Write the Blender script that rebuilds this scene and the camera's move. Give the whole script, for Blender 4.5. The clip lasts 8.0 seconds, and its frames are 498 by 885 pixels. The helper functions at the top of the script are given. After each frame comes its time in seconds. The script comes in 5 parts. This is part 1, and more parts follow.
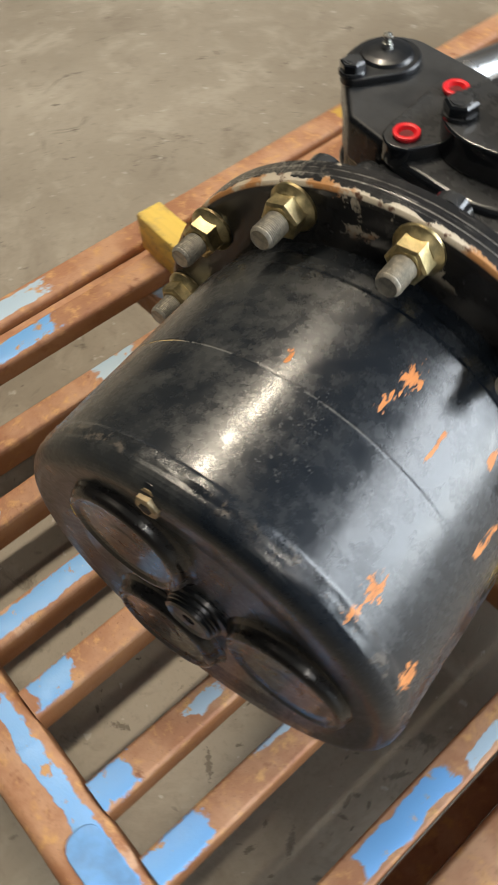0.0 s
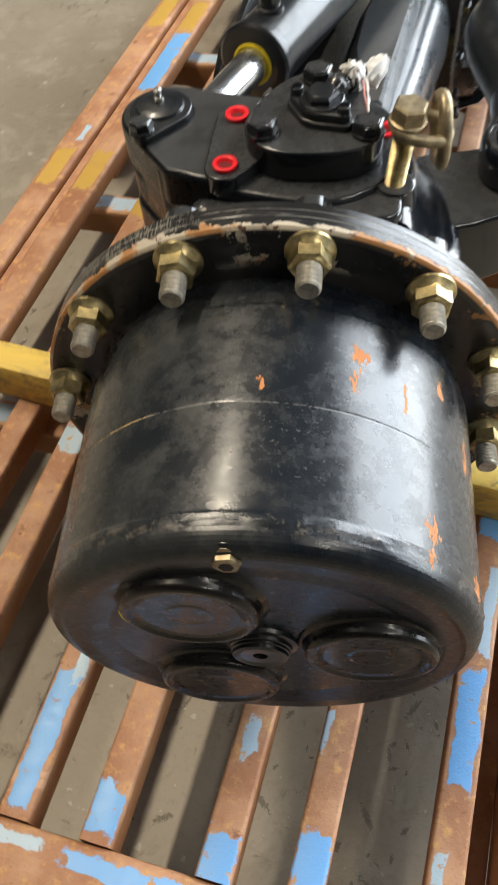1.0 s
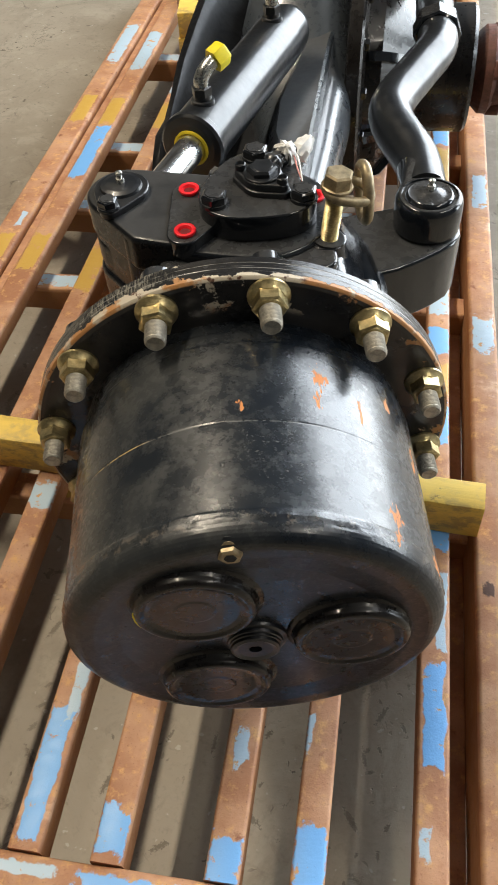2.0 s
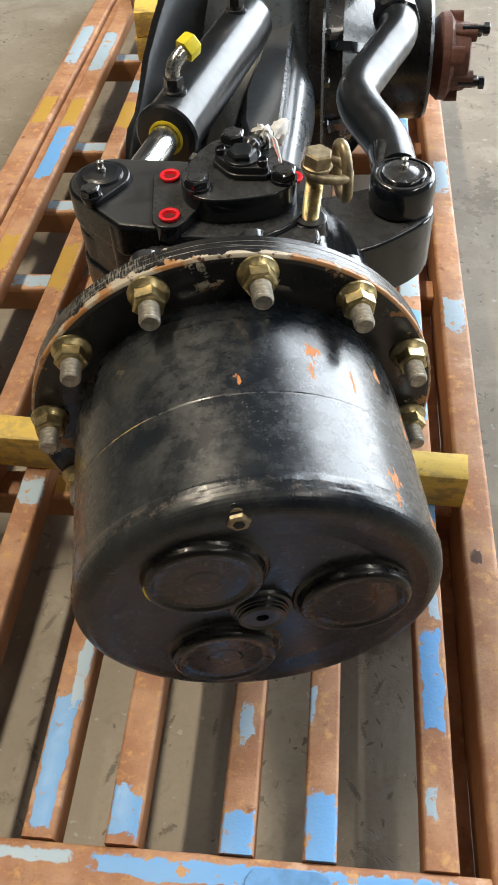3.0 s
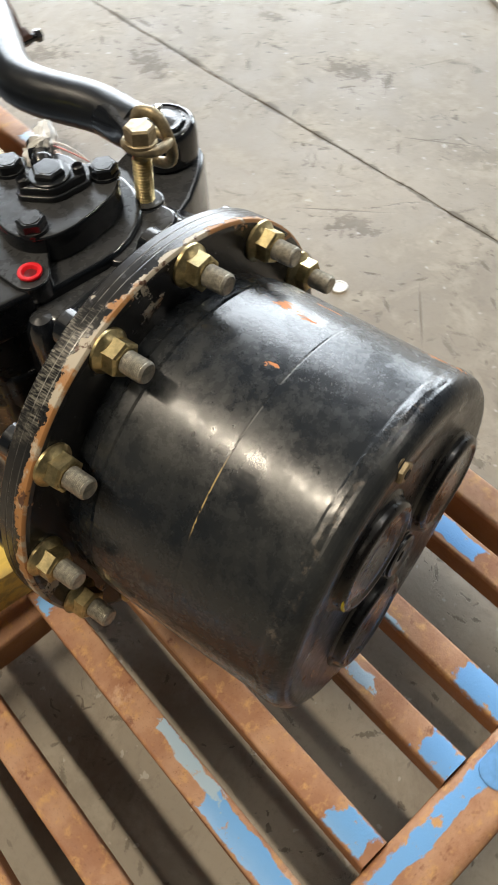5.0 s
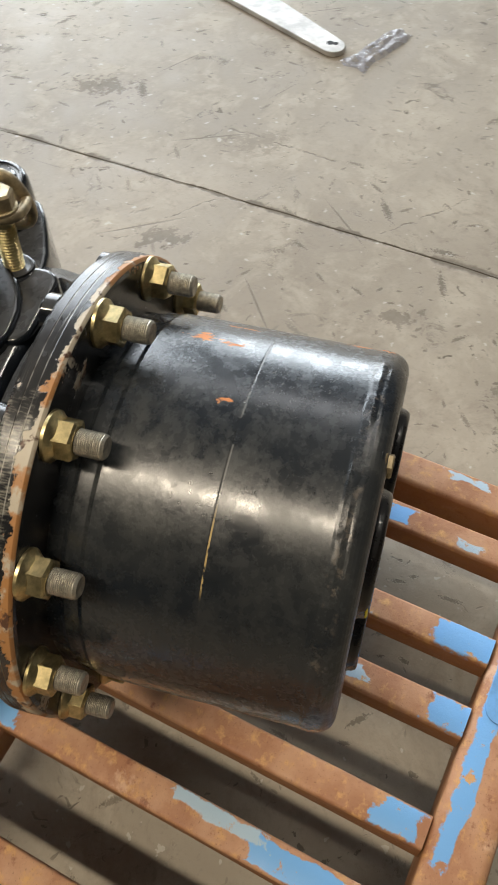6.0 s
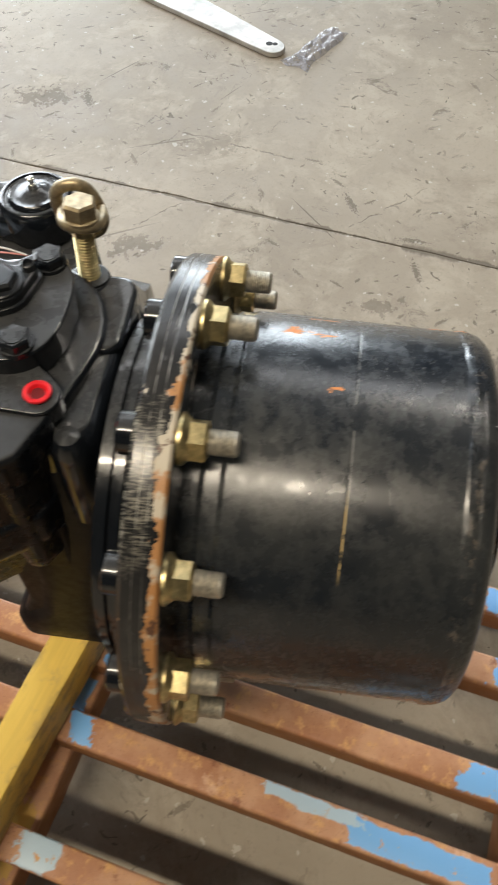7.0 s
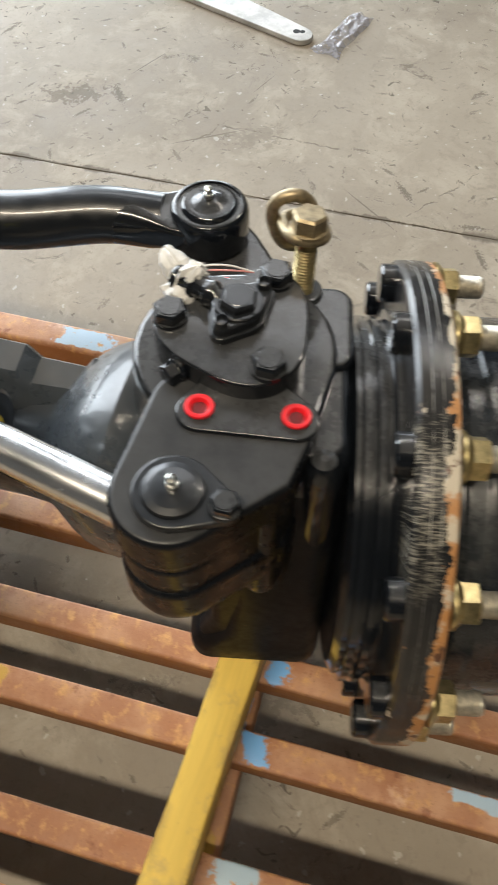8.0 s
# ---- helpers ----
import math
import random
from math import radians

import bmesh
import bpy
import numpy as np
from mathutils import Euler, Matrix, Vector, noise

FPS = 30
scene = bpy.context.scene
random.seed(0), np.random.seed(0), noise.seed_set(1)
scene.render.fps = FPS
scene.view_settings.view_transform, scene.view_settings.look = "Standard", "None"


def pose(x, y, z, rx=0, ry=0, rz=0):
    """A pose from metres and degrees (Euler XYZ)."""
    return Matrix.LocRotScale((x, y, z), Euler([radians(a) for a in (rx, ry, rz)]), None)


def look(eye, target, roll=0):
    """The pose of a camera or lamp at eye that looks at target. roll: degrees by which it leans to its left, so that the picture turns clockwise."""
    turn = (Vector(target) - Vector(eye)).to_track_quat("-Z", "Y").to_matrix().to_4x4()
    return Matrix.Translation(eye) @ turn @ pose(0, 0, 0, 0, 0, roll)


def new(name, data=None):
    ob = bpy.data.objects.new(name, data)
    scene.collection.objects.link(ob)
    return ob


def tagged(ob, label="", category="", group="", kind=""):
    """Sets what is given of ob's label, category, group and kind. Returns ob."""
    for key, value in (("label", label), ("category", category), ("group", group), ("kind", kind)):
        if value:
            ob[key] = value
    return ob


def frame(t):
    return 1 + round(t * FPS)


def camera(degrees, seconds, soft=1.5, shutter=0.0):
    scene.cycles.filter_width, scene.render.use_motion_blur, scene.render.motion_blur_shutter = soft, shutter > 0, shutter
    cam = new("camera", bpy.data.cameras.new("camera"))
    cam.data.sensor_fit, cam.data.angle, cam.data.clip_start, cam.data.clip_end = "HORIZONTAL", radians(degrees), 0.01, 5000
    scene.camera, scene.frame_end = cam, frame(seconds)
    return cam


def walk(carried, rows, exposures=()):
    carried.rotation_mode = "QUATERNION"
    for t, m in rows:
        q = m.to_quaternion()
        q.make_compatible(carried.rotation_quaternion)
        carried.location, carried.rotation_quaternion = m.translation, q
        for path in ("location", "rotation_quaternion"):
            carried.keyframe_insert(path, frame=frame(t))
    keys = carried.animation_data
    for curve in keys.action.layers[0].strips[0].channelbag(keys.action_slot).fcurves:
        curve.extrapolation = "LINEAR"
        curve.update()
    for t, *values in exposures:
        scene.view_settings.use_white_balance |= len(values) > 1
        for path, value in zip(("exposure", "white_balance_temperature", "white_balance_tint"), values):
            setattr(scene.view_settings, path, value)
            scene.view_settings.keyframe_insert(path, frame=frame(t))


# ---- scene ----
cam = camera(33.98, 8.0, soft=1.5, shutter=0.4)
PATH = [
    (0, (0.2716, -0.3002, 1.032), (-0.6452, 0.3954, -0.604), -5.6),
    (0.5, (0.1973, -0.3738, 1.022), (-0.4766, 0.5176, -0.636), -9.8),
    (1, (0.1388, -0.4095, 1.074), (-0.296, 0.6673, -0.555), -7.2),
    (1.5, (0.112, -0.4949, 1.131), (-0.2211, 0.7088, -0.432), -5.7),
    (2, (0.116, -0.5126, 1.128), (-0.1558, 0.7462, -0.402), -4.3),
    (3.3, (0.061, -0.5519, 1.124), (-0.0792, 0.7275, -0.407), -4.9),
    (3.5, (0.0194, -0.5394, 1.118), (-0.0705, 0.7304, -0.425), -5.4),
    (4, (-0.06, -0.4676, 1.117), (0.093, 0.7254, -0.481), -5.8),
    (4.5, (-0.1399, -0.4181, 1.117), (0.2776, 0.6663, -0.511), -6.5),
    (4.7, (-0.1911, -0.4097, 1.124), (0.3383, 0.6176, -0.508), -6.4),
    (5.8, (-0.2964, -0.2945, 1.102), (0.6289, 0.364, -0.545), -6.3),
    (6, (-0.2957, -0.2733, 1.122), (0.6629, 0.3114, -0.533), -5.2),
    (6.5, (-0.3075, -0.2394, 1.124), (0.7108, 0.2332, -0.532), -3.1),
    (7, (-0.3691, -0.1376, 1.131), (0.6789, 0.2578, -0.526), -1.7),
    (7.5, (-0.4106, -0.0436, 1.143), (0.6424, 0.2961, -0.523), -1.2),
    (8, (-0.4028, 0.0861, 1.129), (0.6488, 0.3752, -0.548), -0.5),
]
# the camera stops down a little where the pale floor fills its picture
EXPOSURE = [(0, 0.37), (1, 0.43), (2, 0.39), (3.5, 0.35), (4.5, 0.35), (6, 0.22), (6.6, 0.29), (8, 0.34)]
walk(cam, [(t, look(eye, target, roll)) for t, eye, target, roll in PATH], EXPOSURE)

# ---- world, lights ----
world = bpy.data.worlds.new("sky")
scene.world = world
world.use_nodes = True
wt = world.node_tree
sky = wt.nodes.new("ShaderNodeTexSky")
sky.sky_type = "NISHITA"
sky.sun_disc = False
sky.sun_elevation, sky.sun_rotation = radians(40), radians(40)
wt.links.new(sky.outputs[0], wt.nodes["Background"].inputs[0])
wt.nodes["Background"].inputs[1].default_value = 0.1


def area_lamp(name, eye, target, sx, sy, watts, colour):
    lamp = bpy.data.lights.new(name, "AREA")
    lamp.shape, lamp.size, lamp.size_y, lamp.energy, lamp.color = "RECTANGLE", sx, sy, watts, colour
    ob = new(name, lamp)
    ob.matrix_world = look(eye, target)
    return ob


# the workshop stands askew to the axle: its door wall looks along ROOM's +y
ROOM = pose(0, 0, 0, 0, 0, -38)


def room(x, y, z):
    return tuple(ROOM @ Vector((x, y, z)))


# daylight in the tall open door and the low one beside it, two tube lamps
area_lamp("door_daylight", room(-0.05, 6.45, 2.7), room(-0.05, 0, 2.7), 5.3, 5.3, 650, (0.84, 0.92, 0.985))
area_lamp("low_door_daylight", room(4.6, 6.45, 1.45), room(4.6, 0, 1.45), 2.4, 2.8, 170, (0.84, 0.93, 1.0))
area_lamp("tube_lamp", (-2.05, 0.8, 5.2), (-2.05, 0.8, 0), 0.24, 3.0, 205, (1.0, 0.87, 0.68)).matrix_world = pose(-2.05, 0.8, 5.2)
area_lamp("tube_lamp", (3.4, -1.5, 5.2), (3.4, -1.5, 0), 0.22, 2.6, 65, (1.0, 0.93, 0.82)).matrix_world = pose(3.4, -1.5, 5.2)
# fill panel added under the closed roof, for sheen on decks and the east floor
area_lamp("roof_fill", (5.7, 1.2, 6.4), (5.7, 1.2, 0), 2.0, 4.0, 75, (0.97, 0.98, 1.0)).matrix_world = pose(5.7, 1.2, 6.4)

# ---- materials ----


def ntree(name):
    m = bpy.data.materials.new(name)
    m.use_nodes = True
    t = m.node_tree
    return m, t, t.nodes["Principled BSDF"]


def node(t, kind, ins=None, **props):
    n = t.nodes.new(kind)
    for k, v in props.items():
        setattr(n, k, v)
    for k, v in (ins or {}).items():
        s = n.inputs[k]
        if isinstance(v, bpy.types.NodeSocket):
            t.links.new(v, s)
        else:
            s.default_value = v
    return n


def coords(t, stretch=(1, 1, 1), space="Object"):
    c = node(t, "ShaderNodeTexCoord")
    return node(t, "ShaderNodeMapping", {"Vector": c.outputs[space], "Scale": stretch}).outputs[0]


def noise_tex(t, vec, scale, detail=6.0, rough=0.6, distort=0.0):
    return node(t, "ShaderNodeTexNoise", {"Vector": vec, "Scale": scale, "Detail": detail, "Roughness": rough, "Distortion": distort}).outputs["Fac"]


def ramp(t, fac, lo, hi, a=0.0, b=1.0, smooth=True):
    n = node(t, "ShaderNodeMapRange", {"Value": fac, "From Min": lo, "From Max": hi, "To Min": a, "To Max": b})
    n.interpolation_type = "SMOOTHSTEP" if smooth else "LINEAR"
    return n.outputs[0]


def calc(t, op, a, b=0.0, clamp=False):
    n = node(t, "ShaderNodeMath", {0: a, 1: b}, operation=op, use_clamp=clamp)
    return n.outputs[0]


def blend(t, fac, a, b):
    n = t.nodes.new("ShaderNodeMix")
    n.data_type = "RGBA"
    for k, v in ((0, fac), (6, a), (7, b)):
        s = n.inputs[k]
        if isinstance(v, bpy.types.NodeSocket):
            t.links.new(v, s)
        else:
            s.default_value = v if k == 0 else (*v, 1.0)
    return n.outputs[2]


def relief(t, height, strength, dist, p):
    b = node(t, "ShaderNodeBump", {"Height": height, "Strength": strength, "Distance": dist})
    t.links.new(b.outputs[0], p.inputs["Normal"])


def put(t, p, **ins):
    for k, v in ins.items():
        s = p.inputs[k.replace("_", " ")]
        if isinstance(v, bpy.types.NodeSocket):
            t.links.new(v, s)
        else:
            s.default_value = (*v, 1.0) if isinstance(v, tuple) and len(v) == 3 else v


def black_paint(name, rough=0.17, dust=0.15, rust=0.0, tone=(0.0062, 0.0078, 0.0105), coat=0.62, top_sheen=0.70, sheen=0.34):
    m, t, p = ntree(name)
    v = coords(t)
    big = noise_tex(t, v, 9, 5, 0.62)
    fine = noise_tex(t, v, 90, 4, 0.6)
    film = calc(t, "MULTIPLY", ramp(t, big, 0.46, 0.72), dust)
    # up-facing faces: lying dust and the roof's sheen, both put into the grey colour
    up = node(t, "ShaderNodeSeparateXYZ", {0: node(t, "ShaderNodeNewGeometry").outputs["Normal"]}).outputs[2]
    lie = calc(t, "MULTIPLY", ramp(t, up, 0.80, 0.99), ramp(t, noise_tex(t, v, 24, 6, 0.65), 0.25, 0.65, top_sheen * 0.5, top_sheen))
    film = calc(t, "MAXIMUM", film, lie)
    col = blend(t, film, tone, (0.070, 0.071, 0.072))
    chips = ramp(t, noise_tex(t, v, 34, 8, 0.72), 0.70 - rust, 0.715 - rust)
    col = blend(t, chips, col, (0.16, 0.085, 0.05))
    r = calc(t, "ADD", ramp(t, fine, 0.3, 0.8, rough - 0.06, rough + 0.1), calc(t, "MULTIPLY", film, 0.2))
    r = calc(t, "ADD", r, calc(t, "MULTIPLY", chips, 0.4))
    put(t, p, Base_Color=col, Roughness=r, Specular_IOR_Level=sheen, Coat_Weight=calc(t, "SUBTRACT", coat, calc(t, "MULTIPLY", film, 0.25), True), Coat_Roughness=0.07)
    peel = noise_tex(t, v, 160, 2, 0.5)
    relief(t, calc(t, "ADD", calc(t, "ADD", calc(t, "MULTIPLY", fine, 0.25), calc(t, "MULTIPLY", peel, 0.12)), calc(t, "MULTIPLY", noise_tex(t, v, 26, 3, 0.5), 0.9)), 0.24, 0.003, p)
    return m


def plain(name, colour, rough, metal=0.0, scale=60, var=0.25, bump=0.15):
    m, t, p = ntree(name)
    v = coords(t)
    n = noise_tex(t, v, scale, 6, 0.65)
    dark = tuple(c * (1 - var) for c in colour)
    light = tuple(min(1.0, c * (1 + var)) for c in colour)
    put(t, p, Base_Color=blend(t, ramp(t, n, 0.3, 0.7), dark, light), Roughness=ramp(t, noise_tex(t, v, scale * 2.3), 0.3, 0.7, rough * 0.8, rough * 1.25), Metallic=metal)
    relief(t, n, bump, 0.001, p)
    return m


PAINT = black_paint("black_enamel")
PAINT_END = black_paint("black_enamel_end", rough=0.30, dust=0.10, tone=(0.0080, 0.0066, 0.0062), coat=0.30, top_sheen=0.2)
PAINT_DULL = black_paint("black_enamel_dull", rough=0.48, dust=0.15, tone=(0.0045, 0.0052, 0.007), coat=0.04, top_sheen=0.2, sheen=0.15)
PAINT_FORK = black_paint("black_enamel_fork", rough=0.30, dust=0.12, tone=(0.0050, 0.0060, 0.0080), coat=0.16, top_sheen=0.65, sheen=0.22)
PAINT_SATIN = black_paint("black_enamel_satin", rough=0.30, dust=0.4, tone=(0.048, 0.058, 0.070), coat=0.5, top_sheen=0.7, sheen=0.7)
PAINT_GLOSS = black_paint("black_enamel_wet", rough=0.34, dust=0.03, top_sheen=0.06, sheen=0.55, coat=0.35)
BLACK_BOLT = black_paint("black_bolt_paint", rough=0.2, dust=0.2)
ZINC = plain("yellow_zinc", (0.56, 0.46, 0.24), 0.36, 1.0, 120, 0.3, 0.2)
STUD = plain("grey_stud_steel", (0.50, 0.47, 0.40), 0.5, 0.85, 200, 0.3, 0.2)
BRASSY = plain("dull_gold_steel", (0.36, 0.29, 0.18), 0.45, 0.8, 90, 0.35, 0.3)
CHROME = plain("chrome_rod", (0.80, 0.80, 0.80), 0.24, 1.0, 6, 0.03, 0.0)
BRIGHT = plain("bright_fitting", (0.6, 0.6, 0.56), 0.28, 1.0, 150, 0.25, 0.2)
RED = plain("red_plastic", (0.80, 0.015, 0.025), 0.35, 0.0, 60, 0.1, 0.05)
YELLOW = plain("yellow_plastic", (0.80, 0.66, 0.02), 0.38, 0.0, 60, 0.1, 0.05)
SEAL = plain("yellow_seal", (0.62, 0.48, 0.02), 0.5, 0.0, 60, 0.2, 0.1)
WHITE_TAPE = plain("white_tape", (0.72, 0.71, 0.68), 0.6, 0.0, 70, 0.12, 0.6)
PRIMER = plain("brown_primer", (0.115, 0.045, 0.03), 0.55, 0.0, 60, 0.35, 0.4)
PINK_WIRE = plain("faded_red_sleeve", (0.74, 0.30, 0.28), 0.5)
DARK_RED = plain("dark_red_shade", (0.16, 0.004, 0.006), 0.5)
HOLE_SHADE = plain("hole_shade", (0.01, 0.01, 0.01), 0.7)


def drum_paint():
    """Black enamel with grey overspray, a few patches rubbed to the orange primer and a scuffed end rim."""
    m, t, p = ntree("drum_enamel")
    v = coords(t)
    sep = node(t, "ShaderNodeSeparateXYZ", {0: v})
    x, y, z = sep.outputs
    ang = calc(t, "MULTIPLY", calc(t, "ARCTAN2", x, z), 57.29578)
    big = noise_tex(t, v, 13, 7, 0.66, 0.3)
    mid = noise_tex(t, v, 45, 6, 0.7)
    fine = noise_tex(t, v, 260, 3, 0.6)
    # grey veil over the upper west side, thinner lower down; mottled dust round the top
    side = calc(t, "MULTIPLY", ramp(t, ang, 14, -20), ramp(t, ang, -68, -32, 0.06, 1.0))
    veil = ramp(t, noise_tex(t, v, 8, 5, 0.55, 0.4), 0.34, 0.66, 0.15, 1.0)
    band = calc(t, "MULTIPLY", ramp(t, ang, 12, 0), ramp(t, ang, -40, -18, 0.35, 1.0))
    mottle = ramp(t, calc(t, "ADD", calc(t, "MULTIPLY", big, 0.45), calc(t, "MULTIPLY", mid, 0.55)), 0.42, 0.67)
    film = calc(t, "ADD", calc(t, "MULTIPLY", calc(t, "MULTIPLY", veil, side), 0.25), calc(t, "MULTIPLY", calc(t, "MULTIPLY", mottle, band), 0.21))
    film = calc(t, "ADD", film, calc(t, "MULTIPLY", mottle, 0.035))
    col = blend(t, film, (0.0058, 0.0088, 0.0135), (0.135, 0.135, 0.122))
    rough = calc(t, "ADD", ramp(t, mid, 0.34, 0.68, 0.20, 0.36), calc(t, "MULTIPLY", film, 0.22))
    rough = calc(t, "ADD", rough, ramp(t, y, -0.178, -0.188, 0.0, 0.06))
    rough = calc(t, "SUBTRACT", rough, calc(t, "MULTIPLY", ramp(t, calc(t, "ABSOLUTE", calc(t, "ADD", y, 0.170)), 0.008, 0.004), 0.03))

    streak = noise_tex(t, coords(t, (3, 0.8, 3)), 120, 4, 0.6)

    def spot(a, yy, da, dy, edge=0.55):
        d = calc(t, "ADD", calc(t, "POWER", calc(t, "DIVIDE", calc(t, "SUBTRACT", ang, a), da), 2.0), calc(t, "POWER", calc(t, "DIVIDE", calc(t, "SUBTRACT", y, yy), dy), 2.0))
        d = calc(t, "ADD", d, calc(t, "ADD", calc(t, "MULTIPLY", calc(t, "SUBTRACT", mid, 0.5), 5.0), calc(t, "MULTIPLY", calc(t, "SUBTRACT", streak, 0.5), 7.0)))
        return ramp(t, d, edge, edge - 0.12)

    marks = None
    for s in ((24.5, -0.024, 2.5, 0.015), (23.0, -0.052, 1.6, 0.010), (0.2, -0.063, 1.1, 0.006), (45.5, -0.150, 2.8, 0.010), (45.0, -0.170, 2.0, 0.008),
              (38.0, -0.045, 0.7, 0.020), (66.0, -0.06, 1.6, 0.02), (70.0, -0.165, 3.0, 0.012), (52.0, -0.02, 1.5, 0.01)):
        q = spot(*s)
        marks = q if marks is None else calc(t, "MAXIMUM", marks, q)
    col = blend(t, marks, col, blend(t, ramp(t, streak, 0.4, 0.6), (0.58, 0.22, 0.065), (0.40, 0.15, 0.05)))
    # scratched grey patch, and the light scrape along the seam
    scr = calc(t, "MULTIPLY", spot(11, -0.112, 9, 0.03, 0.9), ramp(t, noise_tex(t, coords(t, (1, 1.6, 1)), 240, 4, 0.7), 0.58, 0.63))
    seam = calc(t, "MULTIPLY", ramp(t, calc(t, "ABSOLUTE", calc(t, "ADD", y, 0.0815)), 0.0010, 0.0004), ramp(t, mid, 0.44, 0.5))
    seam = calc(t, "MULTIPLY", calc(t, "MULTIPLY", seam, ramp(t, ang, 34, 18)), calc(t, "MULTIPLY", ramp(t, ang, -52, -46), ramp(t, ang, -20, -34, 0.45, 1.0)))
    light = calc(t, "MAXIMUM", calc(t, "MULTIPLY", scr, 0.28), seam)
    col = blend(t, light, col, blend(t, ramp(t, ang, -24, -34), (0.22, 0.215, 0.20), (0.50, 0.36, 0.15)))
    # scuffed weld rim at the end
    rim = calc(t, "MULTIPLY", ramp(t, calc(t, "ABSOLUTE", calc(t, "ADD", y, 0.175)), 0.009, 0.003), ramp(t, noise_tex(t, v, 95, 6, 0.72), 0.54, 0.62))
    col = blend(t, calc(t, "MULTIPLY", rim, 0.32), col, (0.24, 0.20, 0.16))
    rough = calc(t, "ADD", rough, calc(t, "MULTIPLY", calc(t, "MAXIMUM", marks, light), 0.35))
    put(t, p, Base_Color=col, Roughness=rough, Specular_IOR_Level=0.36, Coat_Weight=calc(t, "MULTIPLY", calc(t, "SUBTRACT", 0.65, calc(t, "ADD", calc(t, "MULTIPLY", film, 0.5), marks), True), ramp(t, y, -0.190, -0.178, 0.4, 1.0)), Coat_Roughness=ramp(t, calc(t, "ADD", calc(t, "MULTIPLY", mid, 0.6), calc(t, "MULTIPLY", noise_tex(t, v, 150, 4, 0.65), 0.4)), 0.36, 0.66, 0.16, 0.34))
    # orange peel, and a rough weld bead round the end
    h = calc(t, "ADD", calc(t, "MULTIPLY", mid, 0.5), calc(t, "MULTIPLY", fine, 0.30))
    bead = ramp(t, calc(t, "ABSOLUTE", calc(t, "ADD", y, 0.175)), 0.010, 0.004)
    h = calc(t, "ADD", h, calc(t, "MULTIPLY", calc(t, "MULTIPLY", noise_tex(t, v, 120, 5, 0.65), bead), 1.4))
    h = calc(t, "SUBTRACT", h, calc(t, "MULTIPLY", marks, 0.25))
    h = calc(t, "ADD", h, calc(t, "MULTIPLY", big, 0.35))
    relief(t, h, 0.22, 0.003, p)
    return m


DRUM = drum_paint()


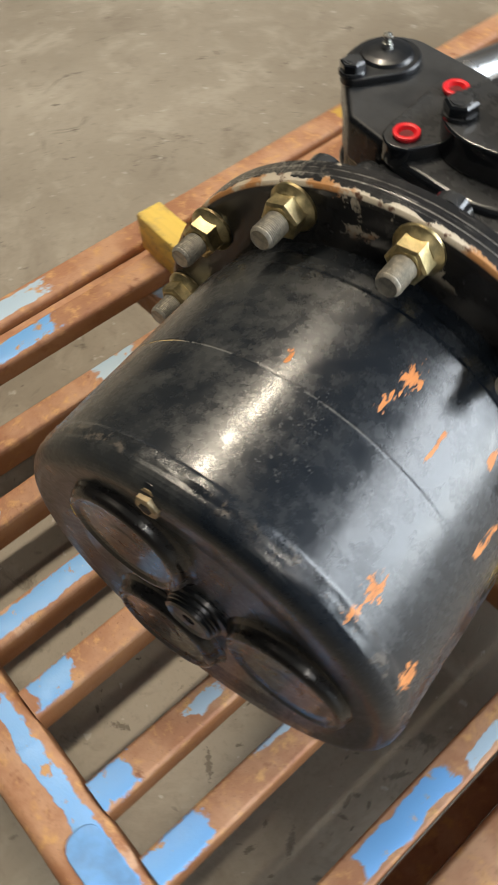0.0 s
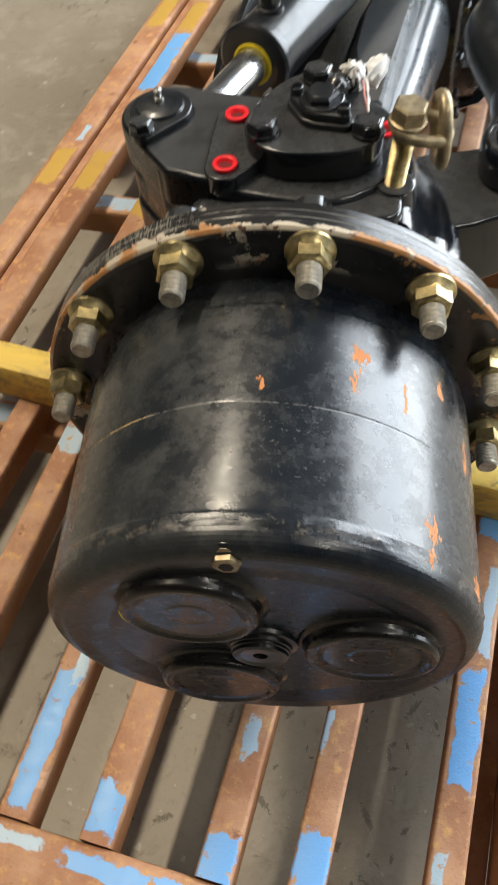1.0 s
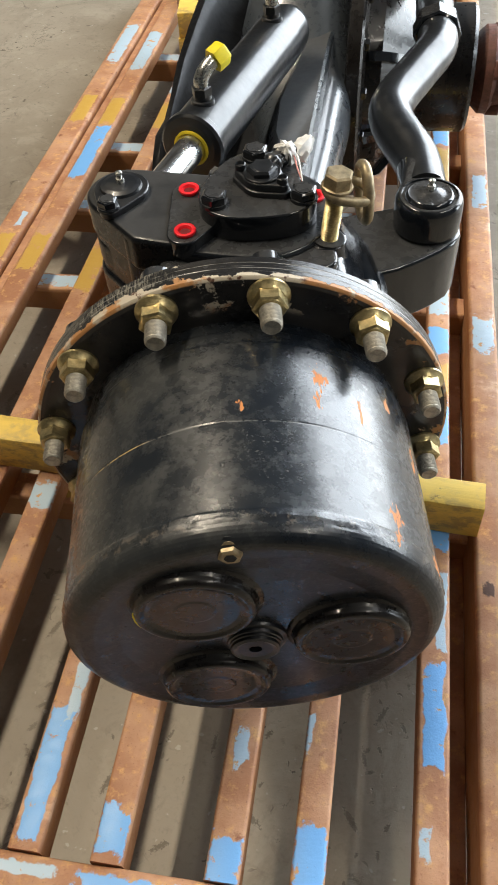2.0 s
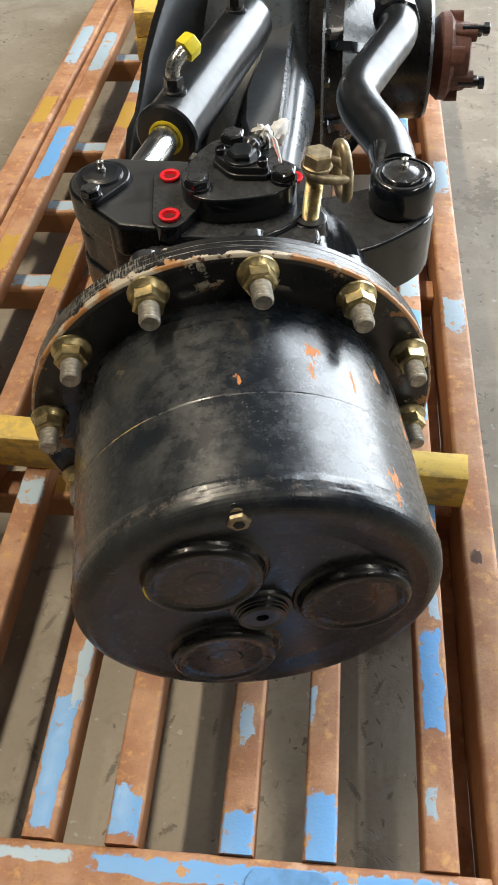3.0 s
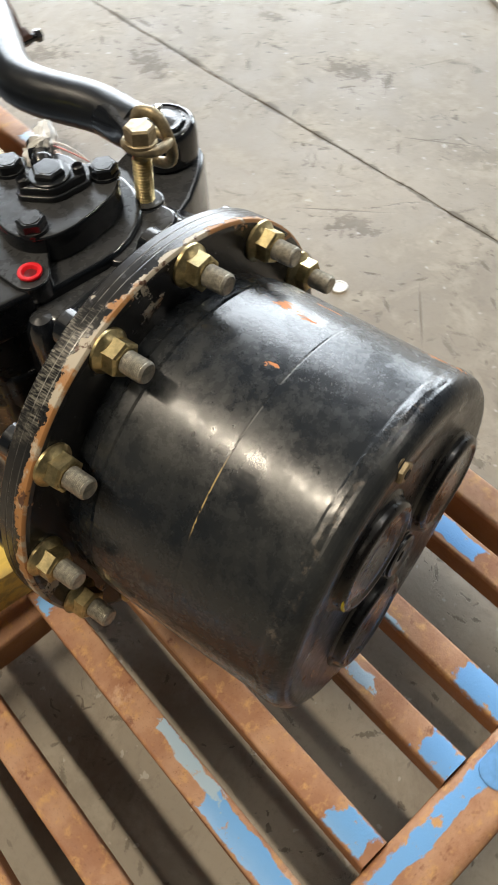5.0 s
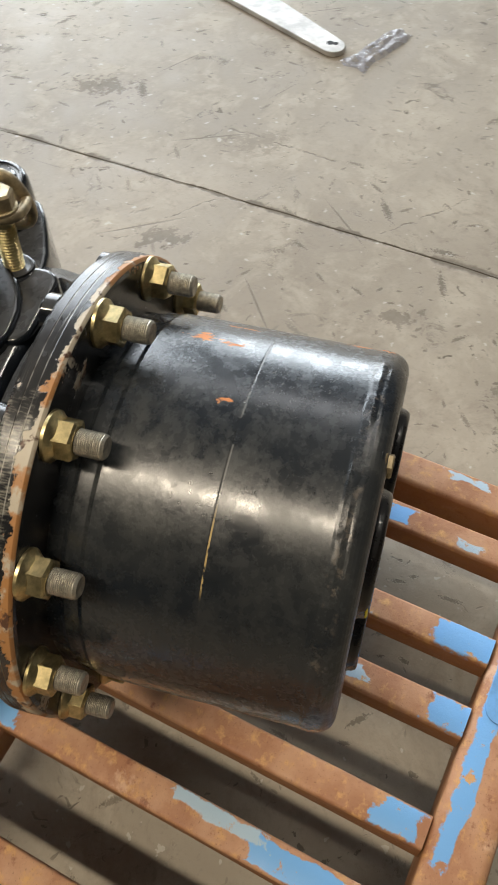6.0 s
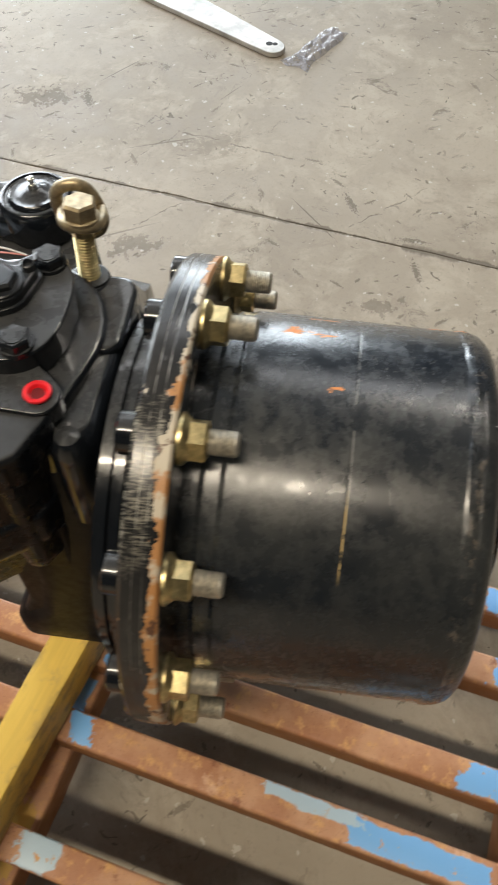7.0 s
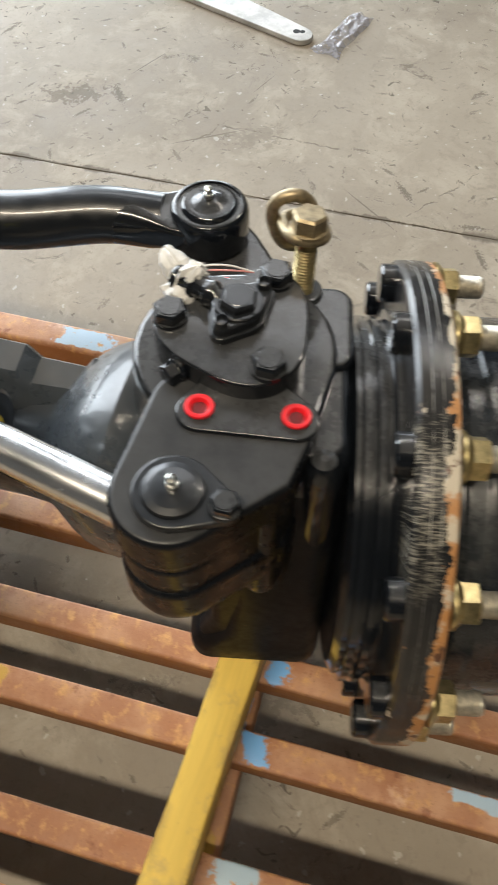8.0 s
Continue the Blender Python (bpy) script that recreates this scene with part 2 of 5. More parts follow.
def flange_paint():
    """Black enamel, worn to bare and rusty steel along the front rim, with turning marks on the edge."""
    m, t, p = ntree("flange_enamel")
    v = coords(t)
    x, y, z = node(t, "ShaderNodeSeparateXYZ", {0: v}).outputs
    r = calc(t, "SQRT", calc(t, "ADD", calc(t, "MULTIPLY", x, x), calc(t, "MULTIPLY", z, z)))
    n1 = noise_tex(t, v, 22, 7, 0.68)
    n2 = noise_tex(t, v, 70, 6, 0.7)
    ang = calc(t, "MULTIPLY", calc(t, "ARCTAN2", x, z), 57.29578)
    # chipped strip along the front of the edge
    q = calc(t, "ADD", ramp(t, y, 0.0595, 0.043, 0.0, 1.0, False), ramp(t, ang, 6, -24, -0.02, 0.10))
    q = calc(t, "ADD", q, calc(t, "ADD", calc(t, "MULTIPLY", calc(t, "SUBTRACT", n1, 0.5), 1.5), calc(t, "ADD", calc(t, "MULTIPLY", calc(t, "SUBTRACT", n2, 0.5), 1.1), calc(t, "MULTIPLY", calc(t, "SUBTRACT", noise_tex(t, v, 9, 4, 0.6), 0.5), 1.6))))
    rusty = calc(t, "MULTIPLY", ramp(t, q, 0.50, 0.56), ramp(t, r, 0.2125, 0.2140))
    face = calc(t, "MULTIPLY", ramp(t, noise_tex(t, v, 19, 7, 0.7), 0.565, 0.59), calc(t, "MULTIPLY", ramp(t, r, 0.176, 0.190), ramp(t, y, 0.0445, 0.0435)))
    rusty = calc(t, "MAXIMUM", rusty, face)
    # thin bright rings round the edge, a coarse-filed stretch on the west side
    lines = noise_tex(t, calc_vec(t, y, 900.0), 1.0, 2)
    streak = noise_tex(t, node(t, "ShaderNodeCombineXYZ", {0: calc(t, "MULTIPLY", ang, 0.055), 1: calc(t, "MULTIPLY", y, 420.0)}).outputs[0], 1.0, 5, 0.6)
    # brushed steel on the east side, silvered more to stand for the door's reflection
    bright = calc(t, "MULTIPLY", ramp(t, ang, 10, 26), ramp(t, ang, 86, 62))
    rub = calc(t, "ADD", calc(t, "MULTIPLY", streak, 0.66), calc(t, "ADD", calc(t, "MULTIPLY", n1, 0.30), calc(t, "MULTIPLY", bright, 0.055)))
    rub = ramp(t, rub, 0.560, 0.675, 0.0, 0.75)
    ring = calc(t, "MAXIMUM", ramp(t, calc(t, "ABSOLUTE", calc(t, "SUBTRACT", y, 0.0562)), 0.0007, 0.0002), ramp(t, calc(t, "ABSOLUTE", calc(t, "SUBTRACT", y, 0.0637)), 0.0007, 0.0002))
    rub = calc(t, "MAXIMUM", rub, calc(t, "MULTIPLY", ring, ramp(t, noise_tex(t, v, 30, 4, 0.6), 0.40, 0.58, 0.1, 0.9)))
    aw = calc(t, "ADD", ang, calc(t, "ADD", calc(t, "MULTIPLY", calc(t, "SUBTRACT", n1, 0.5), 30.0), calc(t, "MULTIPLY", calc(t, "SUBTRACT", n2, 0.5), 16.0)))
    filed = calc(t, "MULTIPLY", ramp(t, aw, -50, -34), ramp(t, aw, -13, -17))
    filed = calc(t, "MULTIPLY", filed, ramp(t, calc(t, "ADD", y, calc(t, "MULTIPLY", calc(t, "SUBTRACT", n2, 0.5), 0.018)), 0.0505, 0.0545))
    hatch = noise_tex(t, node(t, "ShaderNodeCombineXYZ", {0: calc(t, "MULTIPLY", ang, 2.2), 1: calc(t, "MULTIPLY", y, 85.0)}).outputs[0], 1.0, 3, 0.55)
    filed = calc(t, "MULTIPLY", filed, ramp(t, calc(t, "ADD", calc(t, "MULTIPLY", hatch, 0.9), calc(t, "MULTIPLY", n2, 0.5)), 0.62, 0.88, 0.0, 0.60))
    rub = calc(t, "MULTIPLY", calc(t, "MULTIPLY", rub, ramp(t, aw, -50, -30, 0.25, 1.0)), ramp(t, r, 0.2150, 0.2160))
    tone = blend(t, ramp(t, calc(t, "ADD", noise_tex(t, v, 34, 6, 0.65), calc(t, "MULTIPLY", calc(t, "MULTIPLY", ramp(t, ang, -40, -18), ramp(t, ang, 24, 6)), 0.16)), 0.50, 0.60), (0.42, 0.20, 0.070), (0.52, 0.46, 0.36))
    tone = blend(t, ramp(t, noise_tex(t, v, 90, 5, 0.6), 0.58, 0.66), tone, (0.10, 0.045, 0.025))
    veil = ramp(t, noise_tex(t, v, 12, 6, 0.65), 0.38, 0.68, 0.04, 0.30)
    col = blend(t, rub, blend(t, veil, (0.012, 0.0125, 0.014), (0.085, 0.078, 0.068)), (0.27, 0.262, 0.242))
    col = blend(t, filed, col, (0.40, 0.375, 0.31))
    col = blend(t, rusty, col, tone)
    rough = calc(t, "ADD", ramp(t, n2, 0.3, 0.8, 0.18, 0.30), calc(t, "MULTIPLY", calc(t, "MAXIMUM", rusty, calc(t, "MULTIPLY", rub, 0.6)), 0.3))
    put(t, p, Base_Color=col, Roughness=rough, Metallic=calc(t, "MULTIPLY", rub, 0.5))
    relief(t, calc(t, "ADD", calc(t, "MULTIPLY", lines, 0.14), calc(t, "SUBTRACT", calc(t, "MULTIPLY", n2, 0.6), rusty)), 0.4, 0.0012, p)
    return m


def calc_vec(t, y, k):
    return node(t, "ShaderNodeCombineXYZ", {1: calc(t, "MULTIPLY", y, k)}).outputs[0]


FLANGE = flange_paint()


def rusty_steel(name, patches=(), seed=0.0, across=False, half=0.018):
    """Brown-orange rust with remains of blue, pale and yellow paint; patches: (from, to, colour) along the bar."""
    m, t, p = ntree(name)
    c = node(t, "ShaderNodeTexCoord")
    v = node(t, "ShaderNodeMapping", {"Vector": c.outputs["Object"], "Location": (seed, seed * 0.7, 0)}).outputs[0]
    pos = node(t, "ShaderNodeSeparateXYZ", {0: c.outputs["Object"]}).outputs[0 if across else 1]
    up = node(t, "ShaderNodeSeparateXYZ", {0: c.outputs["Object"]}).outputs[2]
    side = node(t, "ShaderNodeSeparateXYZ", {0: c.outputs["Object"]}).outputs[1 if across else 0]
    big = noise_tex(t, v, 14, 6, 0.62)
    mid = noise_tex(t, v, 55, 7, 0.68)
    fine = noise_tex(t, v, 330, 4, 0.65)
    col = blend(t, ramp(t, big, 0.35, 0.65), (0.39, 0.180, 0.092), (0.54, 0.305, 0.178))
    col = blend(t, calc(t, "MULTIPLY", ramp(t, noise_tex(t, v, 5, 5, 0.6), 0.48, 0.66), 0.7), col, (0.31, 0.125, 0.055))
    col = blend(t, ramp(t, mid, 0.50, 0.68), col, (0.62, 0.35, 0.145))
    col = blend(t, calc(t, "MULTIPLY", ramp(t, noise_tex(t, v, 11, 7, 0.7), 0.60, 0.68), 0.6), col, (0.70, 0.46, 0.31))
    col = blend(t, ramp(t, noise_tex(t, v, 30, 7, 0.7), 0.58, 0.7), col, (0.25, 0.095, 0.048))
    col = blend(t, calc(t, "MULTIPLY", ramp(t, fine, 0.58, 0.70), 0.45), col, (0.11, 0.050, 0.030))
    paint = 0.0
    # the flanks are a redder, darker brown than the rubbed top
    flank = ramp(t, calc(t, "ADD", up, calc(t, "MULTIPLY", mid, 0.006)), -0.002, -0.008)
    col = blend(t, calc(t, "MULTIPLY", flank, 0.75), col, (0.26, 0.105, 0.030))
    top = ramp(t, up, -0.012, -0.004)
    for a, b, colour, *lim in patches:
        e = calc(t, "MULTIPLY", calc(t, "SUBTRACT", mid, 0.5), 0.05)
        q = calc(t, "ADD", pos, calc(t, "ADD", e, calc(t, "MULTIPLY", calc(t, "SUBTRACT", big, 0.5), 0.10)))
        w = calc(t, "MULTIPLY", ramp(t, q, a - 0.003, a + 0.003), ramp(t, q, b + 0.003, b - 0.003))
        w = calc(t, "MULTIPLY", w, ramp(t, calc(t, "ADD", mid, calc(t, "MULTIPLY", big, 0.6)), 0.97, 0.90))
        w = calc(t, "MULTIPLY", w, top)
        # paint is lost along both edges
        w = calc(t, "MULTIPLY", w, ramp(t, calc(t, "ADD", calc(t, "ABSOLUTE", side), calc(t, "MULTIPLY", calc(t, "SUBTRACT", mid, 0.5), half * 0.9)), half * 0.98, half * 0.86))
        if lim:
            e2 = calc(t, "ADD", side, calc(t, "MULTIPLY", calc(t, "SUBTRACT", big, 0.5), 0.03))
            w = calc(t, "MULTIPLY", w, calc(t, "MULTIPLY", ramp(t, e2, lim[0] - 0.001, lim[0] + 0.001), ramp(t, e2, lim[1] + 0.001, lim[1] - 0.001)))
        col = blend(t, w, col, colour)
        paint = calc(t, "MAXIMUM", w, paint)
    put(t, p, Base_Color=col, Roughness=calc(t, "SUBTRACT", ramp(t, mid, 0.3, 0.7, 0.52, 0.72), calc(t, "MULTIPLY", paint, 0.2)), Metallic=0.0)
    relief(t, calc(t, "ADD", calc(t, "ADD", mid, calc(t, "MULTIPLY", fine, 0.35)), calc(t, "MULTIPLY", paint, 0.35)), 0.4, 0.0016, p)
    return m


BLUE, PALE, AMBER = (0.17, 0.42, 0.80), (0.42, 0.55, 0.66), (0.55, 0.34, 0.07)


def wood_paint(name, colour):
    m, t, p = ntree(name)
    v = coords(t, (1.2, 14, 14))
    n = noise_tex(t, v, 9, 7, 0.65, 0.6)
    s = noise_tex(t, coords(t), 26, 6, 0.7)
    col = blend(t, ramp(t, n, 0.30, 0.75), tuple(c * 0.88 for c in colour), colour)
    col = blend(t, calc(t, "MULTIPLY", ramp(t, s, 0.52, 0.70), 0.65), col, (0.50, 0.35, 0.13))
    col = blend(t, ramp(t, noise_tex(t, coords(t), 17, 6, 0.7), 0.62, 0.69), col, (0.26, 0.16, 0.06))
    ey = node(t, "ShaderNodeSeparateXYZ", {0: coords(t)}).outputs[1]
    bruise = calc(t, "MULTIPLY", ramp(t, calc(t, "ABSOLUTE", ey), 0.010, 0.024), ramp(t, noise_tex(t, coords(t, (0.6, 1, 1)), 40, 7, 0.72), 0.46, 0.60))
    col = blend(t, calc(t, "MULTIPLY", bruise, 0.7), col, (0.33, 0.22, 0.09))
    put(t, p, Base_Color=col, Roughness=0.6)
    relief(t, n, 0.35, 0.0012, p)
    return m


TIMBER = wood_paint("yellow_painted_timber", (0.84, 0.585, 0.115))


def concrete():
    """Worn slab: mottling, pits, gouges of all directions, oily smudges, cracks, dirt along the joint."""
    m, t, p = ntree("worn_concrete")
    v = coords(t)
    x, y, z = node(t, "ShaderNodeSeparateXYZ", {0: v}).outputs
    big = noise_tex(t, v, 1.3, 6, 0.6)
    mid = noise_tex(t, v, 8, 8, 0.7, 0.4)
    fine = noise_tex(t, v, 95, 5, 0.7)
    col = blend(t, ramp(t, big, 0.35, 0.65), (0.225, 0.192, 0.146), (0.315, 0.276, 0.218))
    col = blend(t, calc(t, "MULTIPLY", ramp(t, mid, 0.47, 0.66), 0.6), col, (0.385, 0.345, 0.278))
    col = blend(t, calc(t, "MULTIPLY", ramp(t, noise_tex(t, v, 2.7, 8, 0.72, 0.8), 0.54, 0.70), 0.6), col, (0.180, 0.148, 0.112))
    col = blend(t, calc(t, "MULTIPLY", ramp(t, noise_tex(t, v, 21, 8, 0.75, 0.6), 0.53, 0.68), 0.45), col, (0.185, 0.156, 0.122))
    col = blend(t, calc(t, "MULTIPLY", ramp(t, fine, 0.52, 0.72), 0.38), col, (0.18, 0.155, 0.125))

    def scatter(scale, a, b, share, ragged, seed):
        """Marks strewn at random: one in each chosen cell, turned its own way, with a ragged outline."""
        at = node(t, "ShaderNodeMapping", {"Vector": v, "Location": (seed, seed * 1.7, 0)}).outputs[0]
        vo = node(t, "ShaderNodeTexVoronoi", {"Vector": at, "Scale": scale}, voronoi_dimensions="2D")
        r1, r2, r3 = node(t, "ShaderNodeSeparateColor", {0: vo.outputs["Color"]}).outputs
        off = node(t, "ShaderNodeVectorMath", {0: at, 1: vo.outputs["Position"]}, operation="SUBTRACT").outputs[0]
        rot = node(t, "ShaderNodeVectorRotate", {"Vector": off, "Angle": calc(t, "ADD", calc(t, "MULTIPLY", r1, 2.4), 0.37)}, rotation_type="Z_AXIS").outputs[0]
        lx, ly, lz = node(t, "ShaderNodeSeparateXYZ", {0: rot}).outputs
        size = ramp(t, r3, 0.0, 1.0, 0.45, 1.25, False)
        d = calc(t, "SQRT", calc(t, "ADD", calc(t, "POWER", calc(t, "DIVIDE", lx, calc(t, "MULTIPLY", size, a)), 2.0), calc(t, "POWER", calc(t, "DIVIDE", ly, calc(t, "MULTIPLY", size, b)), 2.0)))
        d = calc(t, "ADD", d, calc(t, "MULTIPLY", calc(t, "SUBTRACT", noise_tex(t, at, 1.3 / b, 6, 0.72), 0.5), ragged))
        return calc(t, "MULTIPLY", ramp(t, d, 1.05, 0.72), ramp(t, r2, 1.0 - share, 1.0 - share + 0.03))

    gouge = calc(t, "MULTIPLY", scatter(6.0, 0.032, 0.0070, 0.34, 5.5, 0.0), 0.70)
    gouge = calc(t, "MAXIMUM", gouge, calc(t, "MULTIPLY", scatter(14, 0.016, 0.0036, 0.30, 5.0, 3.3), 0.66))
    gouge = calc(t, "MAXIMUM", gouge, calc(t, "MULTIPLY", scatter(30, 0.0070, 0.0030, 0.24, 4.0, 7.1), 0.70))
    gouge = calc(t, "MAXIMUM", gouge, calc(t, "MULTIPLY", scatter(2.6, 0.075, 0.034, 0.5, 7.0, 9.4), 0.55))
    gouge = calc(t, "MAXIMUM", gouge, calc(t, "MULTIPLY", scatter(3.4, 0.085, 0.0022, 0.40, 2.5, 5.2), 0.65))
    # the lane east of the pallet is the worn one
    gouge = calc(t, "MULTIPLY", gouge, calc(t, "MULTIPLY", ramp(t, x, -0.75, -0.2, 0.25, 1.0), ramp(t, noise_tex(t, v, 1.7, 4, 0.6), 0.36, 0.56, 0.35, 1.0)))
    pits = calc(t, "MULTIPLY", ramp(t, noise_tex(t, v, 44, 3, 0.55, 0.8), 0.655, 0.70), ramp(t, noise_tex(t, v, 4.1, 4), 0.40, 0.62))
    smudge = calc(t, "MULTIPLY", ramp(t, noise_tex(t, v, 9, 9, 0.78, 0.8), 0.59, 0.68), 0.62)

    # hair cracks along level lines of a slow noise, broken up by another
    def hair(scale, width, lo, hi):
        d = calc(t, "ABSOLUTE", calc(t, "SUBTRACT", noise_tex(t, v, scale, 7, 0.62), 0.5))
        return calc(t, "MULTIPLY", ramp(t, d, width, width * 0.3), ramp(t, noise_tex(t, v, scale * 2.2, 3), lo, hi))

    crack = calc(t, "MULTIPLY", hair(1.9, 0.0028, 0.56, 0.62), 0.6)
    nx, ny = (calc(t, "MULTIPLY", calc(t, "SUBTRACT", noise_tex(t, node(t, "ShaderNodeMapping", {"Vector": v, "Location": s}).outputs[0], 17, 6, 0.7), 0.5), 0.05) for s in ((0, 0, 0), (5, 2, 0)))
    wx, wy = calc(t, "ADD", x, nx), calc(t, "ADD", y, ny)
    for ax, ay, bx, by, w in ((0.905, 0.110, 1.080, -0.010, 0.0016), (1.100, 0.560, 1.080, 0.290, 0.0022), (1.125, 0.545, 0.955, 0.632, 0.0014), (1.62, 0.02, 1.66, -0.30, 0.003), (0.89, 0.45, 0.78, 0.53, 0.0016)):
        dx, dy = bx - ax, by - ay
        ll = dx * dx + dy * dy
        u = calc(t, "DIVIDE", calc(t, "ADD", calc(t, "MULTIPLY", calc(t, "SUBTRACT", wx, ax), dx), calc(t, "MULTIPLY", calc(t, "SUBTRACT", wy, ay), dy)), ll, True)
        ex = calc(t, "SUBTRACT", wx, calc(t, "ADD", calc(t, "MULTIPLY", u, dx), ax))
        ey = calc(t, "SUBTRACT", wy, calc(t, "ADD", calc(t, "MULTIPLY", u, dy), ay))
        d = calc(t, "SQRT", calc(t, "ADD", calc(t, "MULTIPLY", ex, ex), calc(t, "MULTIPLY", ey, ey)))
        crack = calc(t, "MAXIMUM", crack, calc(t, "MULTIPLY", ramp(t, d, w * 1.6, w * 0.3), ramp(t, noise_tex(t, v, 30, 4, 0.6), 0.38, 0.56, 0.0, 0.7)))
    # broken edges and dirt along the joint
    near = calc(t, "ABSOLUTE", calc(t, "SUBTRACT", calc(t, "ADD", x, calc(t, "MULTIPLY", nx, 0.5)), 0.888))
    wide = ramp(t, noise_tex(t, calc_vec(t, y, 5.0), 1.0, 6, 0.72), 0.42, 0.72, 0.003, 0.026)
    joint = calc(t, "MULTIPLY", ramp(t, calc(t, "DIVIDE", near, wide), 1.0, 0.25), 0.8)
    dirt = calc(t, "MAXIMUM", calc(t, "MAXIMUM", gouge, calc(t, "MULTIPLY", pits, 0.85)), calc(t, "MAXIMUM", crack, calc(t, "MAXIMUM", joint, smudge)))
    col = blend(t, calc(t, "MULTIPLY", dirt, 0.86), col, (0.068, 0.055, 0.041))
    pale = calc(t, "MULTIPLY", ramp(t, noise_tex(t, v, 48, 3, 0.5), 0.68, 0.71), 0.4)
    col = blend(t, pale, col, (0.56, 0.54, 0.49))
    put(t, p, Base_Color=col, Roughness=calc(t, "ADD", ramp(t, mid, 0.3, 0.7, 0.52, 0.68), calc(t, "MULTIPLY", dirt, 0.2)))
    h = calc(t, "SUBTRACT", calc(t, "ADD", calc(t, "MULTIPLY", mid, 0.7), calc(t, "MULTIPLY", fine, 0.25)), calc(t, "MULTIPLY", dirt, 0.8))
    relief(t, h, 0.35, 0.004, p)
    return m


CONCRETE = concrete()
WALL = plain("grey_wall_sheet", (0.13, 0.128, 0.125), 0.7, 0, 2, 0.12, 0.1)
ROOF = plain("grey_roof_sheet", (0.11, 0.11, 0.11), 0.75, 0, 2, 0.15, 0.1)

# ---- mesh tools ----
WORLD_OF = {}


def part(name, bm, material, parent=None, label="", at=None, sharp=0.62):
    """One mesh object from a bmesh, at the pose `at` in the world, under a thing or a part."""
    bm.normal_update()
    for f in bm.faces:
        f.smooth = len(f.verts) < 7
    for e in bm.edges:
        if len(e.link_faces) == 2 and e.calc_face_angle(0) > sharp:
            e.smooth = False
    me = bpy.data.meshes.new(name)
    bm.to_mesh(me)
    bm.free()
    me.materials.append(material)
    return hang(name, me, parent, label, at)


def hang(name, me, parent=None, label="", at=None):
    ob = new(name, me)
    at = at or Matrix.Identity(4)
    WORLD_OF[ob.name] = at
    if parent:
        ob.parent = parent
        ob.matrix_basis = WORLD_OF[parent.name].inverted() @ at
    else:
        ob.matrix_basis = at
    if label:
        tagged(ob, label)
    return ob


def thing(name, at, label, category, group="", kind=""):
    ob = new(name)
    ob.empty_display_size = 0.05
    ob.matrix_basis = at
    WORLD_OF[ob.name] = at
    return tagged(ob, label, category, group, kind)


def ring_faces(bm, rings, closed=True, cap=True):
    n = len(rings[0])
    for a, b in zip(rings, rings[1:]):
        for i in range(n if closed else n - 1):
            j = (i + 1) % n
            bm.faces.new((a[i], a[j], b[j], b[i]))
    if cap:
        bm.faces.new(list(reversed(rings[0])))
        bm.faces.new(rings[-1])


def add_loft(bm, sections, cap=True):
    rings = [[bm.verts.new(p) for p in s] for s in sections]
    ring_faces(bm, rings, True, cap)


def loft(sections, cap=True):
    bm = bmesh.new()
    add_loft(bm, sections, cap)
    bmesh.ops.recalc_face_normals(bm, faces=bm.faces)
    return bm


def guarded(profile, d=0.0005):
    """Adds points close to both ends of long runs, so that corners shade crisply."""
    out = [profile[0]]
    for (a, r), (b, q) in zip(profile, profile[1:]):
        run = math.hypot(b - a, q - r)
        if run > 6 * d:
            for u in (d / run, 1 - d / run):
                out.append((a + (b - a) * u, r + (q - r) * u))
        out.append((b, q))
    return out


def turned(profile, n=48, axis="y", centre=(0, 0, 0), wobble=None):
    """Sections of a body of revolution; profile: (along, radius)."""
    out = []
    for k, (a, r) in enumerate(profile):
        s = []
        for i in range(n):
            w = 2 * math.pi * i / n
            rr = r + (wobble(k, w) if wobble else 0.0)
            c, d = rr * math.cos(w), rr * math.sin(w)
            p = {"x": (a, c, d), "y": (d, a, c), "z": (c, d, a)}[axis]
            s.append((p[0] + centre[0], p[1] + centre[1], p[2] + centre[2]))
        out.append(s)
    return out


def lathe(profile, n=48, axis="y", centre=(0, 0, 0), wobble=None):
    return loft(turned(profile if wobble else guarded(profile), n, axis, centre, wobble))


def hull(circles, n=28):
    """Outline of the convex hull of circles (x, y, r)."""
    pts = sorted({(round(x + r * math.cos(2 * math.pi * i / n), 5), round(y + r * math.sin(2 * math.pi * i / n), 5)) for x, y, r in circles for i in range(n)})

    def half(seq):
        h = []
        for q in seq:
            while len(h) > 1 and (h[-1][0] - h[-2][0]) * (q[1] - h[-2][1]) - (h[-1][1] - h[-2][1]) * (q[0] - h[-2][0]) <= 1e-9:
                h.pop()
            h.append(q)
        return h[:-1]
    return half(pts) + half(reversed(pts))


def inset(poly, d):
    out, n = [], len(poly)
    for i in range(n):
        a, b, c = (Vector(poly[k % n]) for k in (i - 1, i, i + 1))
        u, v = (b - a).normalized(), (c - b).normalized()
        nn = Vector((-u.y - v.y, u.x + v.x))
        nn = nn.normalized() / max(0.5, math.sqrt(max(0.0, (1 + u.dot(v)) / 2)))
        out.append((b.x + nn.x * d, b.y + nn.y * d))
    return out


